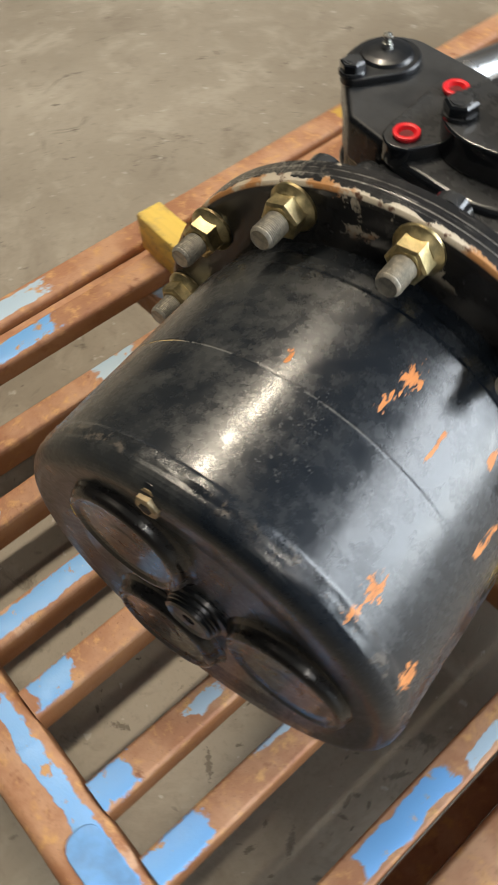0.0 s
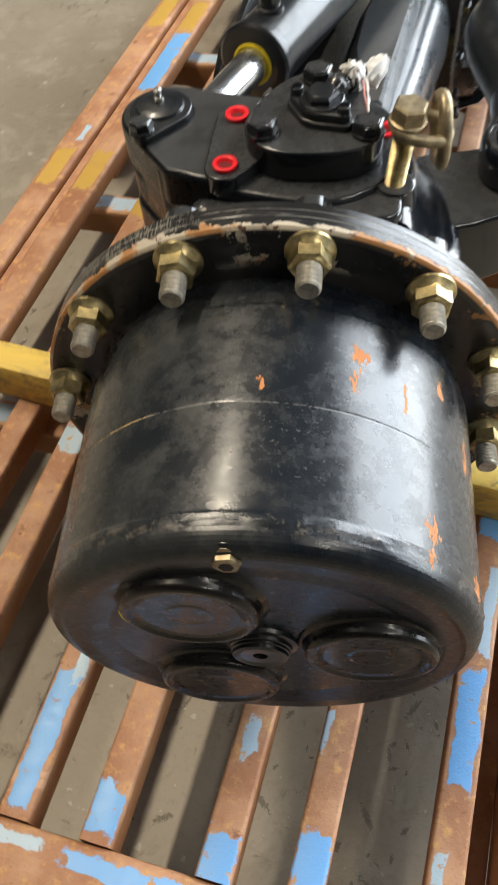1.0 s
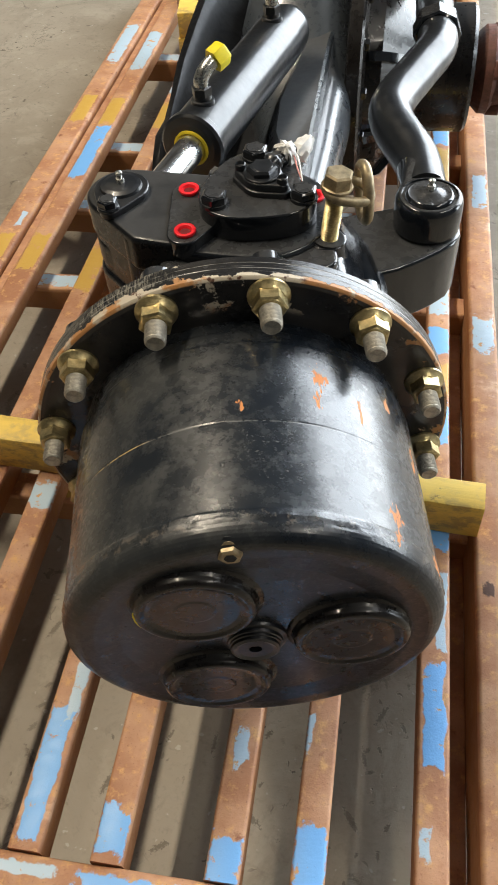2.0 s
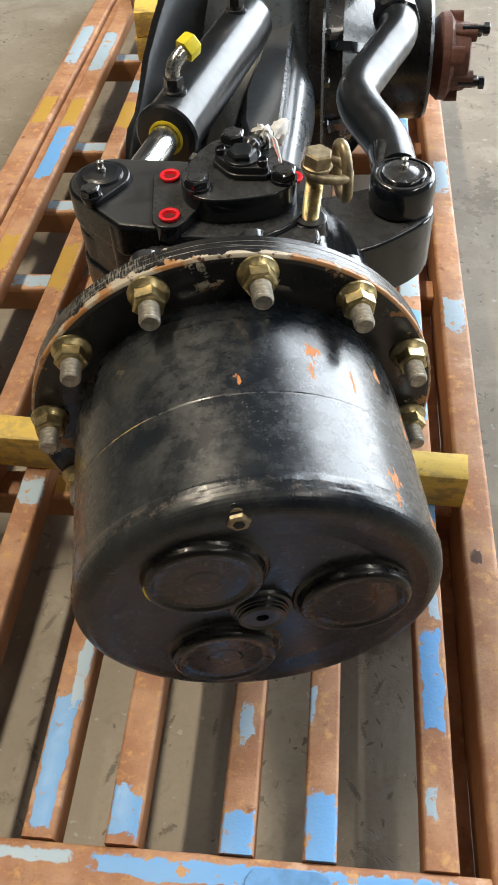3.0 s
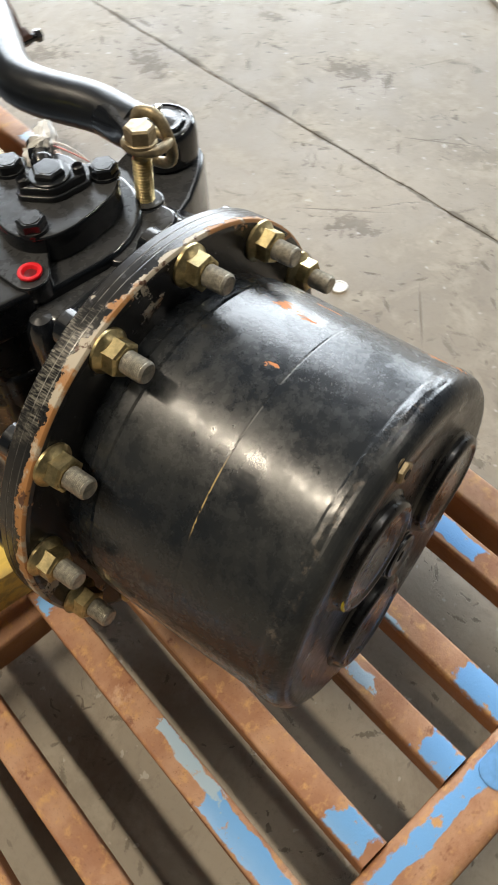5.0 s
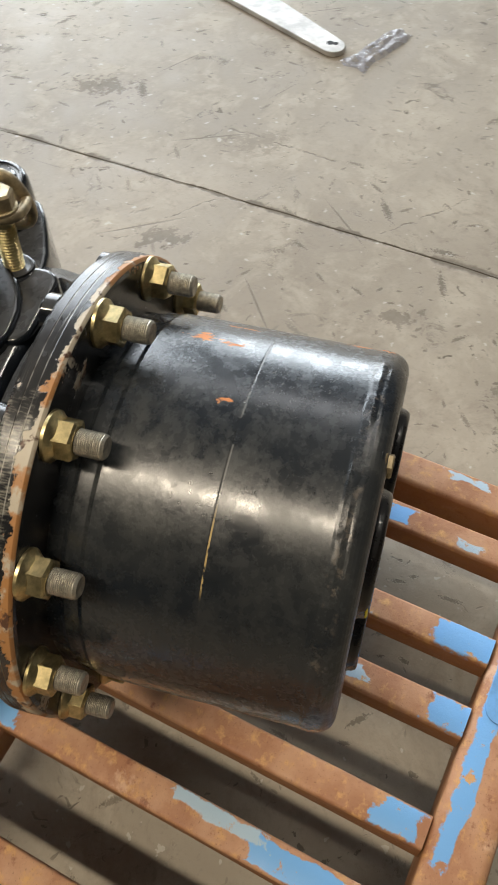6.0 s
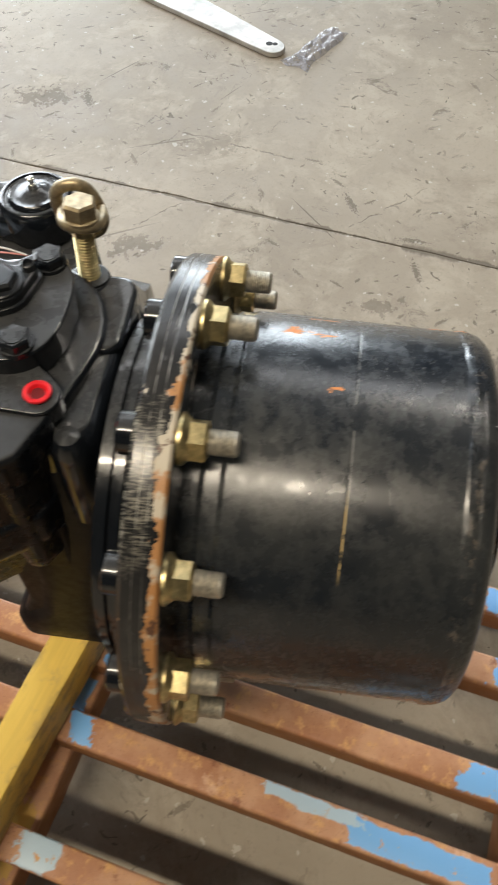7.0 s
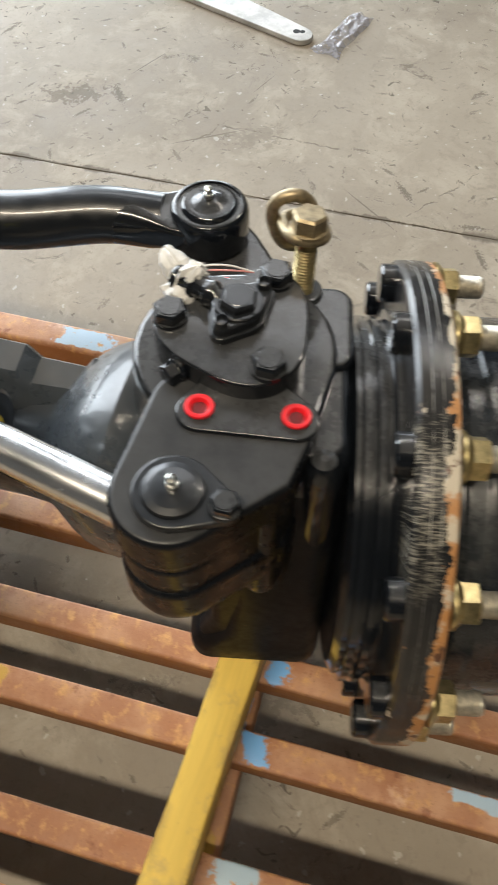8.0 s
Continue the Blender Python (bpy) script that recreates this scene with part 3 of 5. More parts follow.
def slab(poly, z0, z1, edge=0.004, flare=0.0, low=None):
    """Sections of a plate with rounded rims; flare widens its foot."""
    low = edge if low is None else low
    arc = [radians(22.5 * k) for k in range(5)]
    steps = [(z0 + low * (1 - math.cos(a)), low * (1 - math.sin(a))) for a in arc] + [(z0 + low * 1.25, 0.0)]
    out = [[(x, y, z) for x, y in inset(poly, d - flare)] for z, d in steps]
    for z, d in [(z1 - edge * 1.25, 0.0)] + [(z1 - edge * (1 - math.sin(a)), edge * (1 - math.cos(a))) for a in arc]:
        out.append([(x, y, z) for x, y in inset(poly, d)])
    return out


def plate(poly, z0, z1, edge=0.004, flare=0.0):
    return loft(slab(poly, z0, z1, edge, flare))


def box_poly(x0, x1, y0, y1, r=0.004, n=4):
    out = []
    for cx, cy, a in ((x1 - r, y1 - r, 0), (x0 + r, y1 - r, 90), (x0 + r, y0 + r, 180), (x1 - r, y0 + r, 270)):
        for k in range(n + 1):
            w = radians(a + 90 * k / n)
            out.append((cx + r * math.cos(w), cy + r * math.sin(w)))
    return out


def hexagon(r, turn=0.0):
    return [(r * math.cos(radians(60 * k + turn)), r * math.sin(radians(60 * k + turn))) for k in range(6)]


def add_hex(bm, r, z0, z1, turn=0.0, cut=0.12):
    """A hexagon head along z with a turned chamfer."""
    c = r * cut
    secs = [[(x, y, z0) for x, y in hexagon(r, turn)], [(x, y, z1 - c) for x, y in hexagon(r, turn)], [(x, y, z1) for x, y in hexagon(r * 0.86, turn)]]
    add_loft(bm, secs)


def bolt_mesh(r, h, washer=1.35, turn=0.0):
    """A flanged hexagon bolt head standing on z = 0."""
    bm = bmesh.new()
    add_loft(bm, turned([(0, r * washer), (h * 0.18, r * washer), (h * 0.30, r * 1.02)], 24, "z"))
    add_hex(bm, r, h * 0.2, h, turn)
    add_loft(bm, turned([(h * 0.98, r * 0.72), (h * 1.04, r * 0.66)], 18, "z"))
    bmesh.ops.recalc_face_normals(bm, faces=bm.faces)
    return bm


def smooth_path(pts, step=6):
    out = []
    for i in range(len(pts) - 1):
        p = [Vector(pts[max(0, min(len(pts) - 1, k))]) for k in (i - 1, i, i + 1, i + 2)]
        for s in range(step):
            u = s / step
            out.append(0.5 * (2 * p[1] + (p[2] - p[0]) * u + (2 * p[0] - 5 * p[1] + 4 * p[2] - p[3]) * u * u + (3 * p[1] - p[0] - 3 * p[2] + p[3]) * u ** 3))
    return out + [Vector(pts[-1])]


def swept(pts, r, n=20, closed=False, flat=1.0):
    """Sections of a round bar along a path; r: a number or one for each point."""
    secs, side = [], None
    m = len(pts)
    for i, p in enumerate(pts):
        a = pts[(i - 1) % m] if closed else pts[max(0, i - 1)]
        b = pts[(i + 1) % m] if closed else pts[min(m - 1, i + 1)]
        d = (b - a).normalized()
        if side is None:
            side = d.orthogonal().normalized()
        side = (side - d * side.dot(d)).normalized()
        up = d.cross(side)
        rr = r[i] if isinstance(r, list) else r
        secs.append([tuple(p + side * rr * math.cos(2 * math.pi * k / n) + up * rr * flat * math.sin(2 * math.pi * k / n)) for k in range(n)])
    return secs


# ---- setting ----
JOINT_X = 0.888


def joint_x(y):
    return JOINT_X + 0.012 * noise.noise((y * 1.3, 3.1, 0)) + 0.004 * noise.noise((y * 9, 7.7, 0))


def floor_mesh():
    """Floor slab with a narrow sunk joint running along it."""
    bm = bmesh.new()
    ys = [-20.0, -4.0] + [-1.5 + 0.03 * k for k in range(160)] + [5.0, 20.0]
    cols = []
    for y in ys:
        x = joint_x(y)
        w = 0.0011 + 0.0020 * abs(noise.noise((y * 14, 1.7, 0)))
        cols.append([bm.verts.new(q) for q in ((-20.0, y, 0), (x - w, y, 0), (x - w * 0.4, y, -0.003), (x + w * 0.4, y, -0.003), (x + w, y, 0), (20.0, y, 0))])
    for a, b in zip(cols, cols[1:]):
        for k in range(5):
            bm.faces.new((a[k], a[k + 1], b[k + 1], b[k]))
    return bm


floor = part("floor", floor_mesh(), CONCRETE, None, "", sharp=0.4)
tagged(floor, "worn grey-brown concrete workshop floor with a narrow joint", "floor", kind="structure")


def wall(name, x0, x1, y0, y1, z0, z1, mat, label, cat="wall"):
    bm = plate(box_poly(x0, x1, y0, y1, 0.01, 1), z0, z1, 0.01)
    tagged(part(name, bm, mat, None, "", ROOM), label, cat, kind="structure")


wall("wall_west", -9.2, -9.0, -12, 6.5, 0, 6.5, WALL, "plain grey sheet wall of the workshop")
wall("wall_east", 9.0, 9.2, -12, 6.5, 0, 6.5, WALL, "plain grey sheet wall of the workshop")
wall("wall_south", -9.2, 9.2, -12.2, -12.0, 0, 6.5, WALL, "plain grey sheet wall of the workshop")
wall("wall_north_left", -9.2, -2.72, 6.5, 6.7, 0, 5.4, WALL, "plain grey sheet wall beside the open door")
wall("wall_north_pier", 2.62, 3.38, 6.5, 6.7, 0, 5.4, WALL, "plain grey sheet pier between the two doors")
wall("wall_north_lintel", 3.38, 5.82, 6.5, 6.7, 2.9, 5.4, WALL, "plain grey sheet wall above the low door")
wall("wall_north_right", 5.82, 9.2, 6.5, 6.7, 0, 5.4, WALL, "plain grey sheet wall beside the low door")
wall("wall_north_top", -9.2, 9.2, 6.5, 6.7, 5.4, 6.5, WALL, "plain grey sheet wall above the open doors")
wall("ceiling", -9.2, 9.2, -12.2, 6.7, 6.5, 6.7, ROOF, "grey sheet roof of the workshop", "ceiling")

# ---- steel pallet ----
TOP = 0.193
pallet = thing("steel_pallet", pose(-0.16, 0.9, 0), "rusty welded steel pallet with worn blue paint on the concrete floor", "pallet")


def beam(name, x0, x1, y0, y1, z0, z1, mat, r=0.004, label="", sag=0.0):
    """A box section with rounded long edges; its own axes start at its top middle, near end."""
    cx, cy = (x0 + x1) / 2, (y0 + y1) / 2
    bm = bmesh.new()
    along_y = (y1 - y0) > (x1 - x0)
    n = 24
    secs = []
    for k in range(n + 1):
        u = k / n
        sec = []
        for a, b in box_poly(-(x1 - x0) / 2, (x1 - x0) / 2, z0 - z1, 0, r, 3) if along_y else box_poly(-(y1 - y0) / 2, (y1 - y0) / 2, z0 - z1, 0, r, 3):
            dent = 0.0011 * noise.noise(((u * 20 + cx * 7), a * 30, b * 30 + cy))
            if along_y:
                sec.append((a + dent, y0 - cy + u * (y1 - y0), b + dent * 0.6))
            else:
                sec.append((x0 - cx + u * (x1 - x0), a + dent, b + dent * 0.6))
        secs.append(sec)
    add_loft(bm, secs)
    bmesh.ops.recalc_face_normals(bm, faces=bm.faces)
    # the outer bars on the west side lie slightly askew
    skew = 0.0253 * (cy + 0.15) if along_y and y1 - y0 > 1 and x0 < -0.4 else 0.0
    return part(name, bm, mat, pallet, label, pose(cx + skew, cy, z1, 0, 0, -1.45 if skew else 0))


def paint(y0, y1, *bits):
    mid = (y0 + y1) / 2
    return [(a - mid, b - mid, *c) for a, b, *c in bits]


BARS = (
    (-0.445, -0.408, [(-0.02, 0.05, PALE), (0.58, 0.705, AMBER), (1.14, 1.25, AMBER), (1.3, 1.36, PALE)]),
    (-0.351, -0.315, [(-0.30, -0.24, PALE), (0.10, 0.15, PALE), (0.60, 0.70, AMBER)]),
    (-0.222, -0.185, [(-0.325, -0.17, BLUE, -0.013, 0.012), (-0.19, -0.08, PALE, 0.002, 0.016), (0.118, 0.143, BLUE), (0.44, 0.60, AMBER)]),
    (-0.130, -0.093, [(-0.333, -0.272, BLUE), (0.118, 0.140, BLUE)]),
    (-0.006, 0.031, [(-0.333, -0.290, BLUE), (-0.22, -0.17, PALE, -0.008, 0.006)]),
    (0.083, 0.119, [(-0.333, -0.270, BLUE), (-0.18, -0.15, PALE, -0.018, -0.010)]),
    (0.209, 0.245, [(-0.19, -0.07, BLUE, -0.012, 0.012), (-0.275, -0.25, PALE, -0.012, 0.0), (-0.05, 0.06, PALE, 0.0, 0.014), (0.10, 0.2, BLUE), (0.29, 0.37, BLUE), (0.39, 0.46, AMBER), (0.48, 0.54, BLUE), (0.58, 0.75, PALE), (0.95, 1.10, AMBER), (1.12, 1.3, BLUE)]),
)
Y0, Y1 = -0.333, 2.30
for k, (a, b, bits) in enumerate(BARS):
    beam("bar", a, b, Y0, Y1, TOP - 0.045, TOP, rusty_steel("rusty_bar", paint(Y0, Y1, *bits), 3.7 * k + 1))
RAILS = ((-0.652, -0.600, [(-0.10, 0.02, PALE), (0.62, 0.73, AMBER), (0.75, 0.80, PALE, 0.004, 0.022), (1.16, 1.28, AMBER), (1.45, 1.66, PALE)]), (-0.576, -0.531, [(-0.12, 0.0, BLUE), (0.625, 0.74, AMBER), (0.93, 1.146, BLUE), (1.16, 1.27, AMBER), (1.42, 1.62, PALE)]), (0.277, 0.321, [(0.034, 0.060, (0.10, 0.05, 0.035), -0.012, 0.002), (-0.26, -0.20, PALE, 0.006, 0.024), (0.50, 0.57, PALE), (0.9, 1.0, PALE, -0.01, 0.02)]))
for k, (a, b, bits) in enumerate(RAILS):
    beam("rail", a, b, -0.40, Y1, TOP - (0.034, 0.034, 0.105)[k], TOP + 0.001, rusty_steel("rusty_rail", paint(-0.40, Y1, *bits), 5.1 * k + 20), 0.006)
beam("rail_web", -0.5995, -0.5765, -0.39, Y1, TOP - 0.034, TOP - 0.013, rusty_steel("rusty_rail_web", (), 61.0), 0.003)
beam("rail_web", 0.2455, 0.2765, -0.332, Y1, TOP - 0.104, TOP - 0.094, rusty_steel("rusty_rail_web", (), 67.0), 0.002)
beam("front_beam", -0.529, 0.276, -0.402, -0.334, TOP - 0.110, TOP + 0.002,
     rusty_steel("rusty_front_beam", [(-0.02, 0.22, BLUE, 0.004, 0.034), (0.22, 0.38, BLUE, 0.0, 0.034), (-0.36, -0.04, PALE, 0.012, 0.030)], 33.0, True, 0.026), 0.012, "rusty front beam with worn blue paint")
bm = plate(box_poly(-0.046, 0.046, -0.020, 0.020, 0.018), 0.0, 0.0018, 0.0010)
part("patch_plate", bm, plain("dull_blue_paint", (0.14, 0.35, 0.68), 0.45, 0.0, 30, 0.2, 0.5), pallet, "small blue-painted patch plate welded on", pose(0.070, -0.364, TOP + 0.0018))
CROSS = rusty_steel("rusty_cross_beam", [(-0.38, -0.25, PALE), (-0.20, -0.12, AMBER), (-0.02, 0.03, BLUE), (0.16, 0.22, PALE)], 41.0, True)
for y in (0.150, 0.630, 0.880, 1.112, 1.555, 2.20):
    beam("cross_beam", -0.599, 0.276, y, y + 0.046, TOP - 0.100, TOP - 0.0455, CROSS)
for x, h in ((-0.645, 0.035), (0.284, 0.106)):
    for y in (-0.32 if x < 0 else 0.10, 0.9, 2.20):
        beam("foot", x, x + 0.030, y, y + 0.09, 0.0, TOP - h, CROSS)

# ---- timber blocks ----


def timber(name, label, at, length, width, height, mat, seed):
    bm = bmesh.new()
    secs = []
    for k in range(25):
        u = (k / 24 - 0.5) * length
        secs.append([(u, a + 0.0016 * noise.noise((u * 9, a * 20, seed)), b + height + 0.0016 * noise.noise((u * 9, b * 20, seed + 5))) for a, b in box_poly(-width / 2, width / 2, -height, 0, 0.004, 2)])
    add_loft(bm, secs)
    bmesh.ops.recalc_face_normals(bm, faces=bm.faces)
    return tagged(part(name, bm, mat, None, "", at), label, "timber")


timber("timber_block", "yellow-painted timber batten lying across the pallet under the axle", pose(-0.148, 0.1745, TOP + 0.0015, 0, 0, -3.6), 0.86, 0.044, 0.066, TIMBER, 1.0)
for k, (y, z) in enumerate(((1.50, TOP + 0.0015), (1.505, TOP + 0.0605))):
    tagged(timber("timber_block", "short pale timber block stacked on the pallet bars", pose(-0.33, y, z, 0, 0, 3 + 4 * k), 0.16, 0.09, 0.058, TIMBER, 4.0 + k), group="stacked timber blocks")

# ---- the axle ----
HUB = pose(0, 0, 0.4625, 0.9, 0, 11.45)
axle = thing("steer_axle", pose(0, 0.18, 0.259), "black-painted steer axle end with planetary hub resting on yellow timber", "axle")

# wheel hub drum
prof = [(0.050, 0.160), (0.0435, 0.1655), (0.030, 0.1664), (0.026, 0.1684), (0.014, 0.1688), (0.010, 0.1706), (-0.040, 0.1706), (-0.0800, 0.1704), (-0.0807, 0.1701), (-0.0816, 0.1701), (-0.0823, 0.1703), (-0.130, 0.1700), (-0.1670, 0.1697), (-0.1690, 0.1704), (-0.1740, 0.1704), (-0.1780, 0.1695)]
for k in range(1, 9):
    w = radians(90 * k / 8)
    prof.append((-0.178 - 0.016 * math.sin(w), 0.1535 + 0.016 * math.cos(w)))
prof += [(-0.1935, 0.142), (-0.190, 0.120), (-0.1895, 0.05), (-0.1895, 0.002)]


prof = guarded(prof)


def drum_wobble(k, w):
    return 0.0005 * noise.noise((math.cos(w) * 3, math.sin(w) * 3, prof[k][0] * 9)) + (0.0013 * noise.noise((math.cos(w) * 42, math.sin(w) * 42, prof[k][0] * 400)) if -0.1785 < prof[k][0] < -0.1670 else 0.0)


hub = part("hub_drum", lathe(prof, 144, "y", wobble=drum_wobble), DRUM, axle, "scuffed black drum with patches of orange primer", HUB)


def on_face(angle, r, y):
    """Pose on the drum's end: z points out along the hub's axis."""
    a = radians(angle)
    return HUB @ Matrix.Translation((r * math.sin(a), y, r * math.cos(a))) @ pose(0, 0, 0, 90, 0, 0)


pad = lathe([(-0.002, 0.060), (0.0012, 0.0565), (0.0030, 0.0535), (0.0060, 0.0520), (0.0095, 0.0512), (0.0120, 0.0496), (0.0132, 0.0470), (0.0130, 0.0445), (0.0112, 0.0415), (0.0104, 0.037), (0.0100, 0.018), (0.0106, 0.016), (0.0106, 0.002)], 56, "z")
pad_ob = part("end_boss", pad, PAINT_END, hub, "", on_face(-33, 0.086, -0.1895))
for a in (87, 207):
    hang("end_boss", pad_ob.data, hub, "", on_face(a, 0.086, -0.1895))
bm = lathe([(-0.002, 0.0300), (0.0030, 0.0288), (0.0040, 0.0250), (0.0068, 0.0246), (0.0074, 0.0232), (0.0092, 0.0232), (0.0098, 0.0220), (0.0125, 0.0218), (0.0138, 0.0192), (0.0122, 0.0155), (0.0120, 0.0060), (0.0070, 0.0055), (0.0070, 0.002)], 40, "z")
part("centre_plug", bm, PAINT_GLOSS, hub, "glossy black threaded centre plug", on_face(0, 0.0, -0.1895))
bm = lathe([(-0.012, 0.0165), (-0.0030, 0.0158), (-0.0016, 0.0146), (-0.0024, 0.0136), (-0.0024, 0.002)], 32, "z")
part("plug_seat", bm, PAINT_GLOSS, hub, "", on_face(-4.8, 0.1500, -0.1915))
bm = bmesh.new()
add_loft(bm, turned([(-0.003, 0.0130), (0.0006, 0.0130), (0.0018, 0.0116)], 28, "z"))
add_hex(bm, 0.0098, 0.0005, 0.0072, 12)
bmesh.ops.recalc_face_normals(bm, faces=bm.faces)
filler = part("filler_plug", bm, BRASSY, hub, "dull plated hexagon plug", on_face(-4.8, 0.1500, -0.1905))
# flat dark disc on the head stands for the shade in its socket
part("socket", lathe([(0.0070, 0.0050), (0.0078, 0.0050), (0.0078, 0.0005)], 6, "z"), HOLE_SHADE, filler, "dark disc painted as the shade in the hexagon socket", on_face(-4.8, 0.1500, -0.1905))
# yellow paint mark on the rim of one boss
smear = [Vector((0.0502 * math.cos(radians(a)), 0.0502 * math.sin(radians(a)), 0.0112)) for a in range(172, 208, 4)]
part("paint_mark", loft(swept(smear, [0.0004, 0.0011, 0.0015, 0.0012, 0.0016, 0.0013, 0.0010, 0.0007, 0.0003], 8, False, 0.6)), YELLOW, hub, "yellow paint mark", on_face(-33, 0.086, -0.1895))

# wheel flange
fl = [(0.0430, 0.160), (0.0430, 0.2095), (0.0440, 0.2142), (0.0460, 0.2162), (0.0555, 0.2166), (0.0559, 0.2164), (0.0564, 0.2164), (0.0568, 0.2166), (0.0630, 0.2166), (0.0634, 0.2163), (0.0640, 0.2163), (0.0644, 0.2166), (0.0715, 0.2164), (0.0750, 0.2135), (0.0758, 0.2090), (0.0758, 0.130)]
flange = part("wheel_flange", lathe(fl, 144), FLANGE, axle, "black wheel flange with a rusty chipped rim", HUB)
# stud with rolled thread, zinc nut, head behind the flange
th = [(0.080, 0.0100), (0.030, 0.0100)]
y = 0.028
while y > 0.0035:
    th += [(y, 0.0100), (y - 0.0008, 0.0093)]
    y -= 0.0016
th += [(0.0022, 0.0096), (0.0004, 0.0084), (0.0, 0.0078), (0.0006, 0.0068), (0.0006, 0.001)]
nut = bmesh.new()
add_loft(nut, turned([(0.0, 0.0102), (0.0, 0.0198), (0.0026, 0.0198), (0.0048, 0.0174), (0.0080, 0.0150)], 30, "z"))
add_hex(nut, 0.0163, 0.0048, 0.0205, 0, 0.10)
add_loft(nut, turned([(0.0201, 0.0130), (0.0209, 0.0114), (0.0195, 0.0102)], 24, "z"))
bmesh.ops.recalc_face_normals(nut, faces=nut.faces)
head = lathe([(0.0, 0.0165), (0.0105, 0.0165), (0.0125, 0.0145), (0.0125, 0.001)], 24, "y")
meshes = {}
for k in range(12):
    a = radians(9.4 + 30 * k)
    seat = HUB @ Matrix.Translation((0.1972 * math.sin(a), 0, 0.1972 * math.cos(a)))
    turn = Matrix.Rotation(radians((k * 37) % 60), 4, "Y")
    for nm, data, mat, m in (("wheel_stud", (lambda: lathe(th, 20)), STUD, seat), ("wheel_nut", (lambda: nut), ZINC, seat @ Matrix.Translation((0, 0.0428, 0)) @ turn @ pose(0, 0, 0, 90, 0, 0)), ("stud_head", (lambda: head), PAINT, seat @ Matrix.Translation((0, 0.0756, 0)))):
        if nm not in meshes:
            ob = part(nm, data(), mat, flange, {"wheel_stud": "dull grey threaded stud", "wheel_nut": "yellow zinc flange nut", "stud_head": ""}[nm], m)
            meshes[nm] = ob
        else:
            ob = hang(nm, meshes[nm].data, flange, meshes[nm].get("label", ""), m)

# seal rings behind the flange
rp = [(0.0758, 0.172), (0.080, 0.173), (0.082, 0.163), (0.086, 0.163), (0.0872, 0.1665), (0.0925, 0.1665), (0.0938, 0.162), (0.0965, 0.162), (0.0978, 0.1665), (0.1035, 0.1665), (0.105, 0.160), (0.109, 0.160), (0.113, 0.150)]
part("seal_carrier", lathe(rp, 120), PAINT, axle, "", HUB)

# steering knuckle
bm = bmesh.new()
# box of the casting, drawn in towards the top, with the step of the raised seat
add_loft(bm, [[(x, y, z) for x, y in inset(box_poly(x0, x1, 0.111, 0.254, 0.022, 6), d)] for z, x0, x1, d in (
    (0.050, -0.078, 0.104, 0.0), (0.110, -0.074, 0.104, 0.0), (0.140, -0.070, 0.104, 0.0), (0.152, -0.069, 0.103, 0.0015), (0.1580, -0.068, 0.101, 0.005), (0.1605, -0.067, 0.100, 0.010))])
add_loft(bm, slab(box_poly(0.018, 0.105, 0.1115, 0.175, 0.017, 6), 0.140, 0.1655, 0.005))
deck = hull([(0.030, 0.205, 0.0805), (-0.040, 0.158, 0.018), (0.060, 0.165, 0.030)])
add_loft(bm, slab(deck, 0.105, 0.1715, 0.005, 0.004))
# rib with a round head on the near corner, low pad along the edge
add_loft(bm, turned([(0.0, 0.0172), (0.08, 0.0168), (0.142, 0.0160), (0.154, 0.0138), (0.1610, 0.0095), (0.1635, 0.003)], 28, "z", (-0.063, 0.1335, 0)))
add_loft(bm, turned([(0.150, 0.0160), (0.1692, 0.0140), (0.1705, 0.0125)], 24, "z", (0.0900, 0.2190, 0)))
add_loft(bm, turned([(0.10, 0.026), (0.150, 0.0215), (0.1650, 0.0195), (0.1668, 0.0170)], 28, "z", (0.0965, 0.156, 0)))
bmesh.ops.recalc_face_normals(bm, faces=bm.faces)
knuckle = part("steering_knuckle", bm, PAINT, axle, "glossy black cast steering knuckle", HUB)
# lower casting with its spread foot and the hollow above it
low = bmesh.new()
add_loft(low, [[(x, y, z) for x, y in box_poly(x0, 0.094, 0.111, y1, 0.022, 6)] for z, x0, y1 in (
    (-0.201, -0.090, 0.238), (-0.1985, -0.095, 0.243), (-0.192, -0.098, 0.246), (-0.172, -0.098, 0.246), (-0.160, -0.097, 0.238), (-0.135, -0.095, 0.214), (-0.060, -0.091, 0.206), (0.0, -0.086, 0.214), (0.06, -0.079, 0.240), (0.120, -0.073, 0.252))])
add_loft(low, turned([(-0.199, 0.012), (-0.190, 0.0175), (-0.02, 0.0175), (0.02, 0.0172)], 24, "z", (-0.066, 0.1335, 0)))
add_loft(low, slab(box_poly(-0.050, 0.122, 0.112, 0.158, 0.020, 5), -0.165, 0.102, 0.03))
# web between the foot and the fork
add_loft(low, [[(x, y, z) for x, y in box_poly(-0.088, -0.060, 0.150, y1, 0.010, 4)] for z, y1 in ((-0.170, 0.240), (-0.120, 0.222), (-0.040, 0.222), (0.050, 0.250))])
bmesh.ops.recalc_face_normals(low, faces=low.faces)
part("knuckle_column", low, PAINT_DULL, knuckle, "dull black lower casting", HUB)
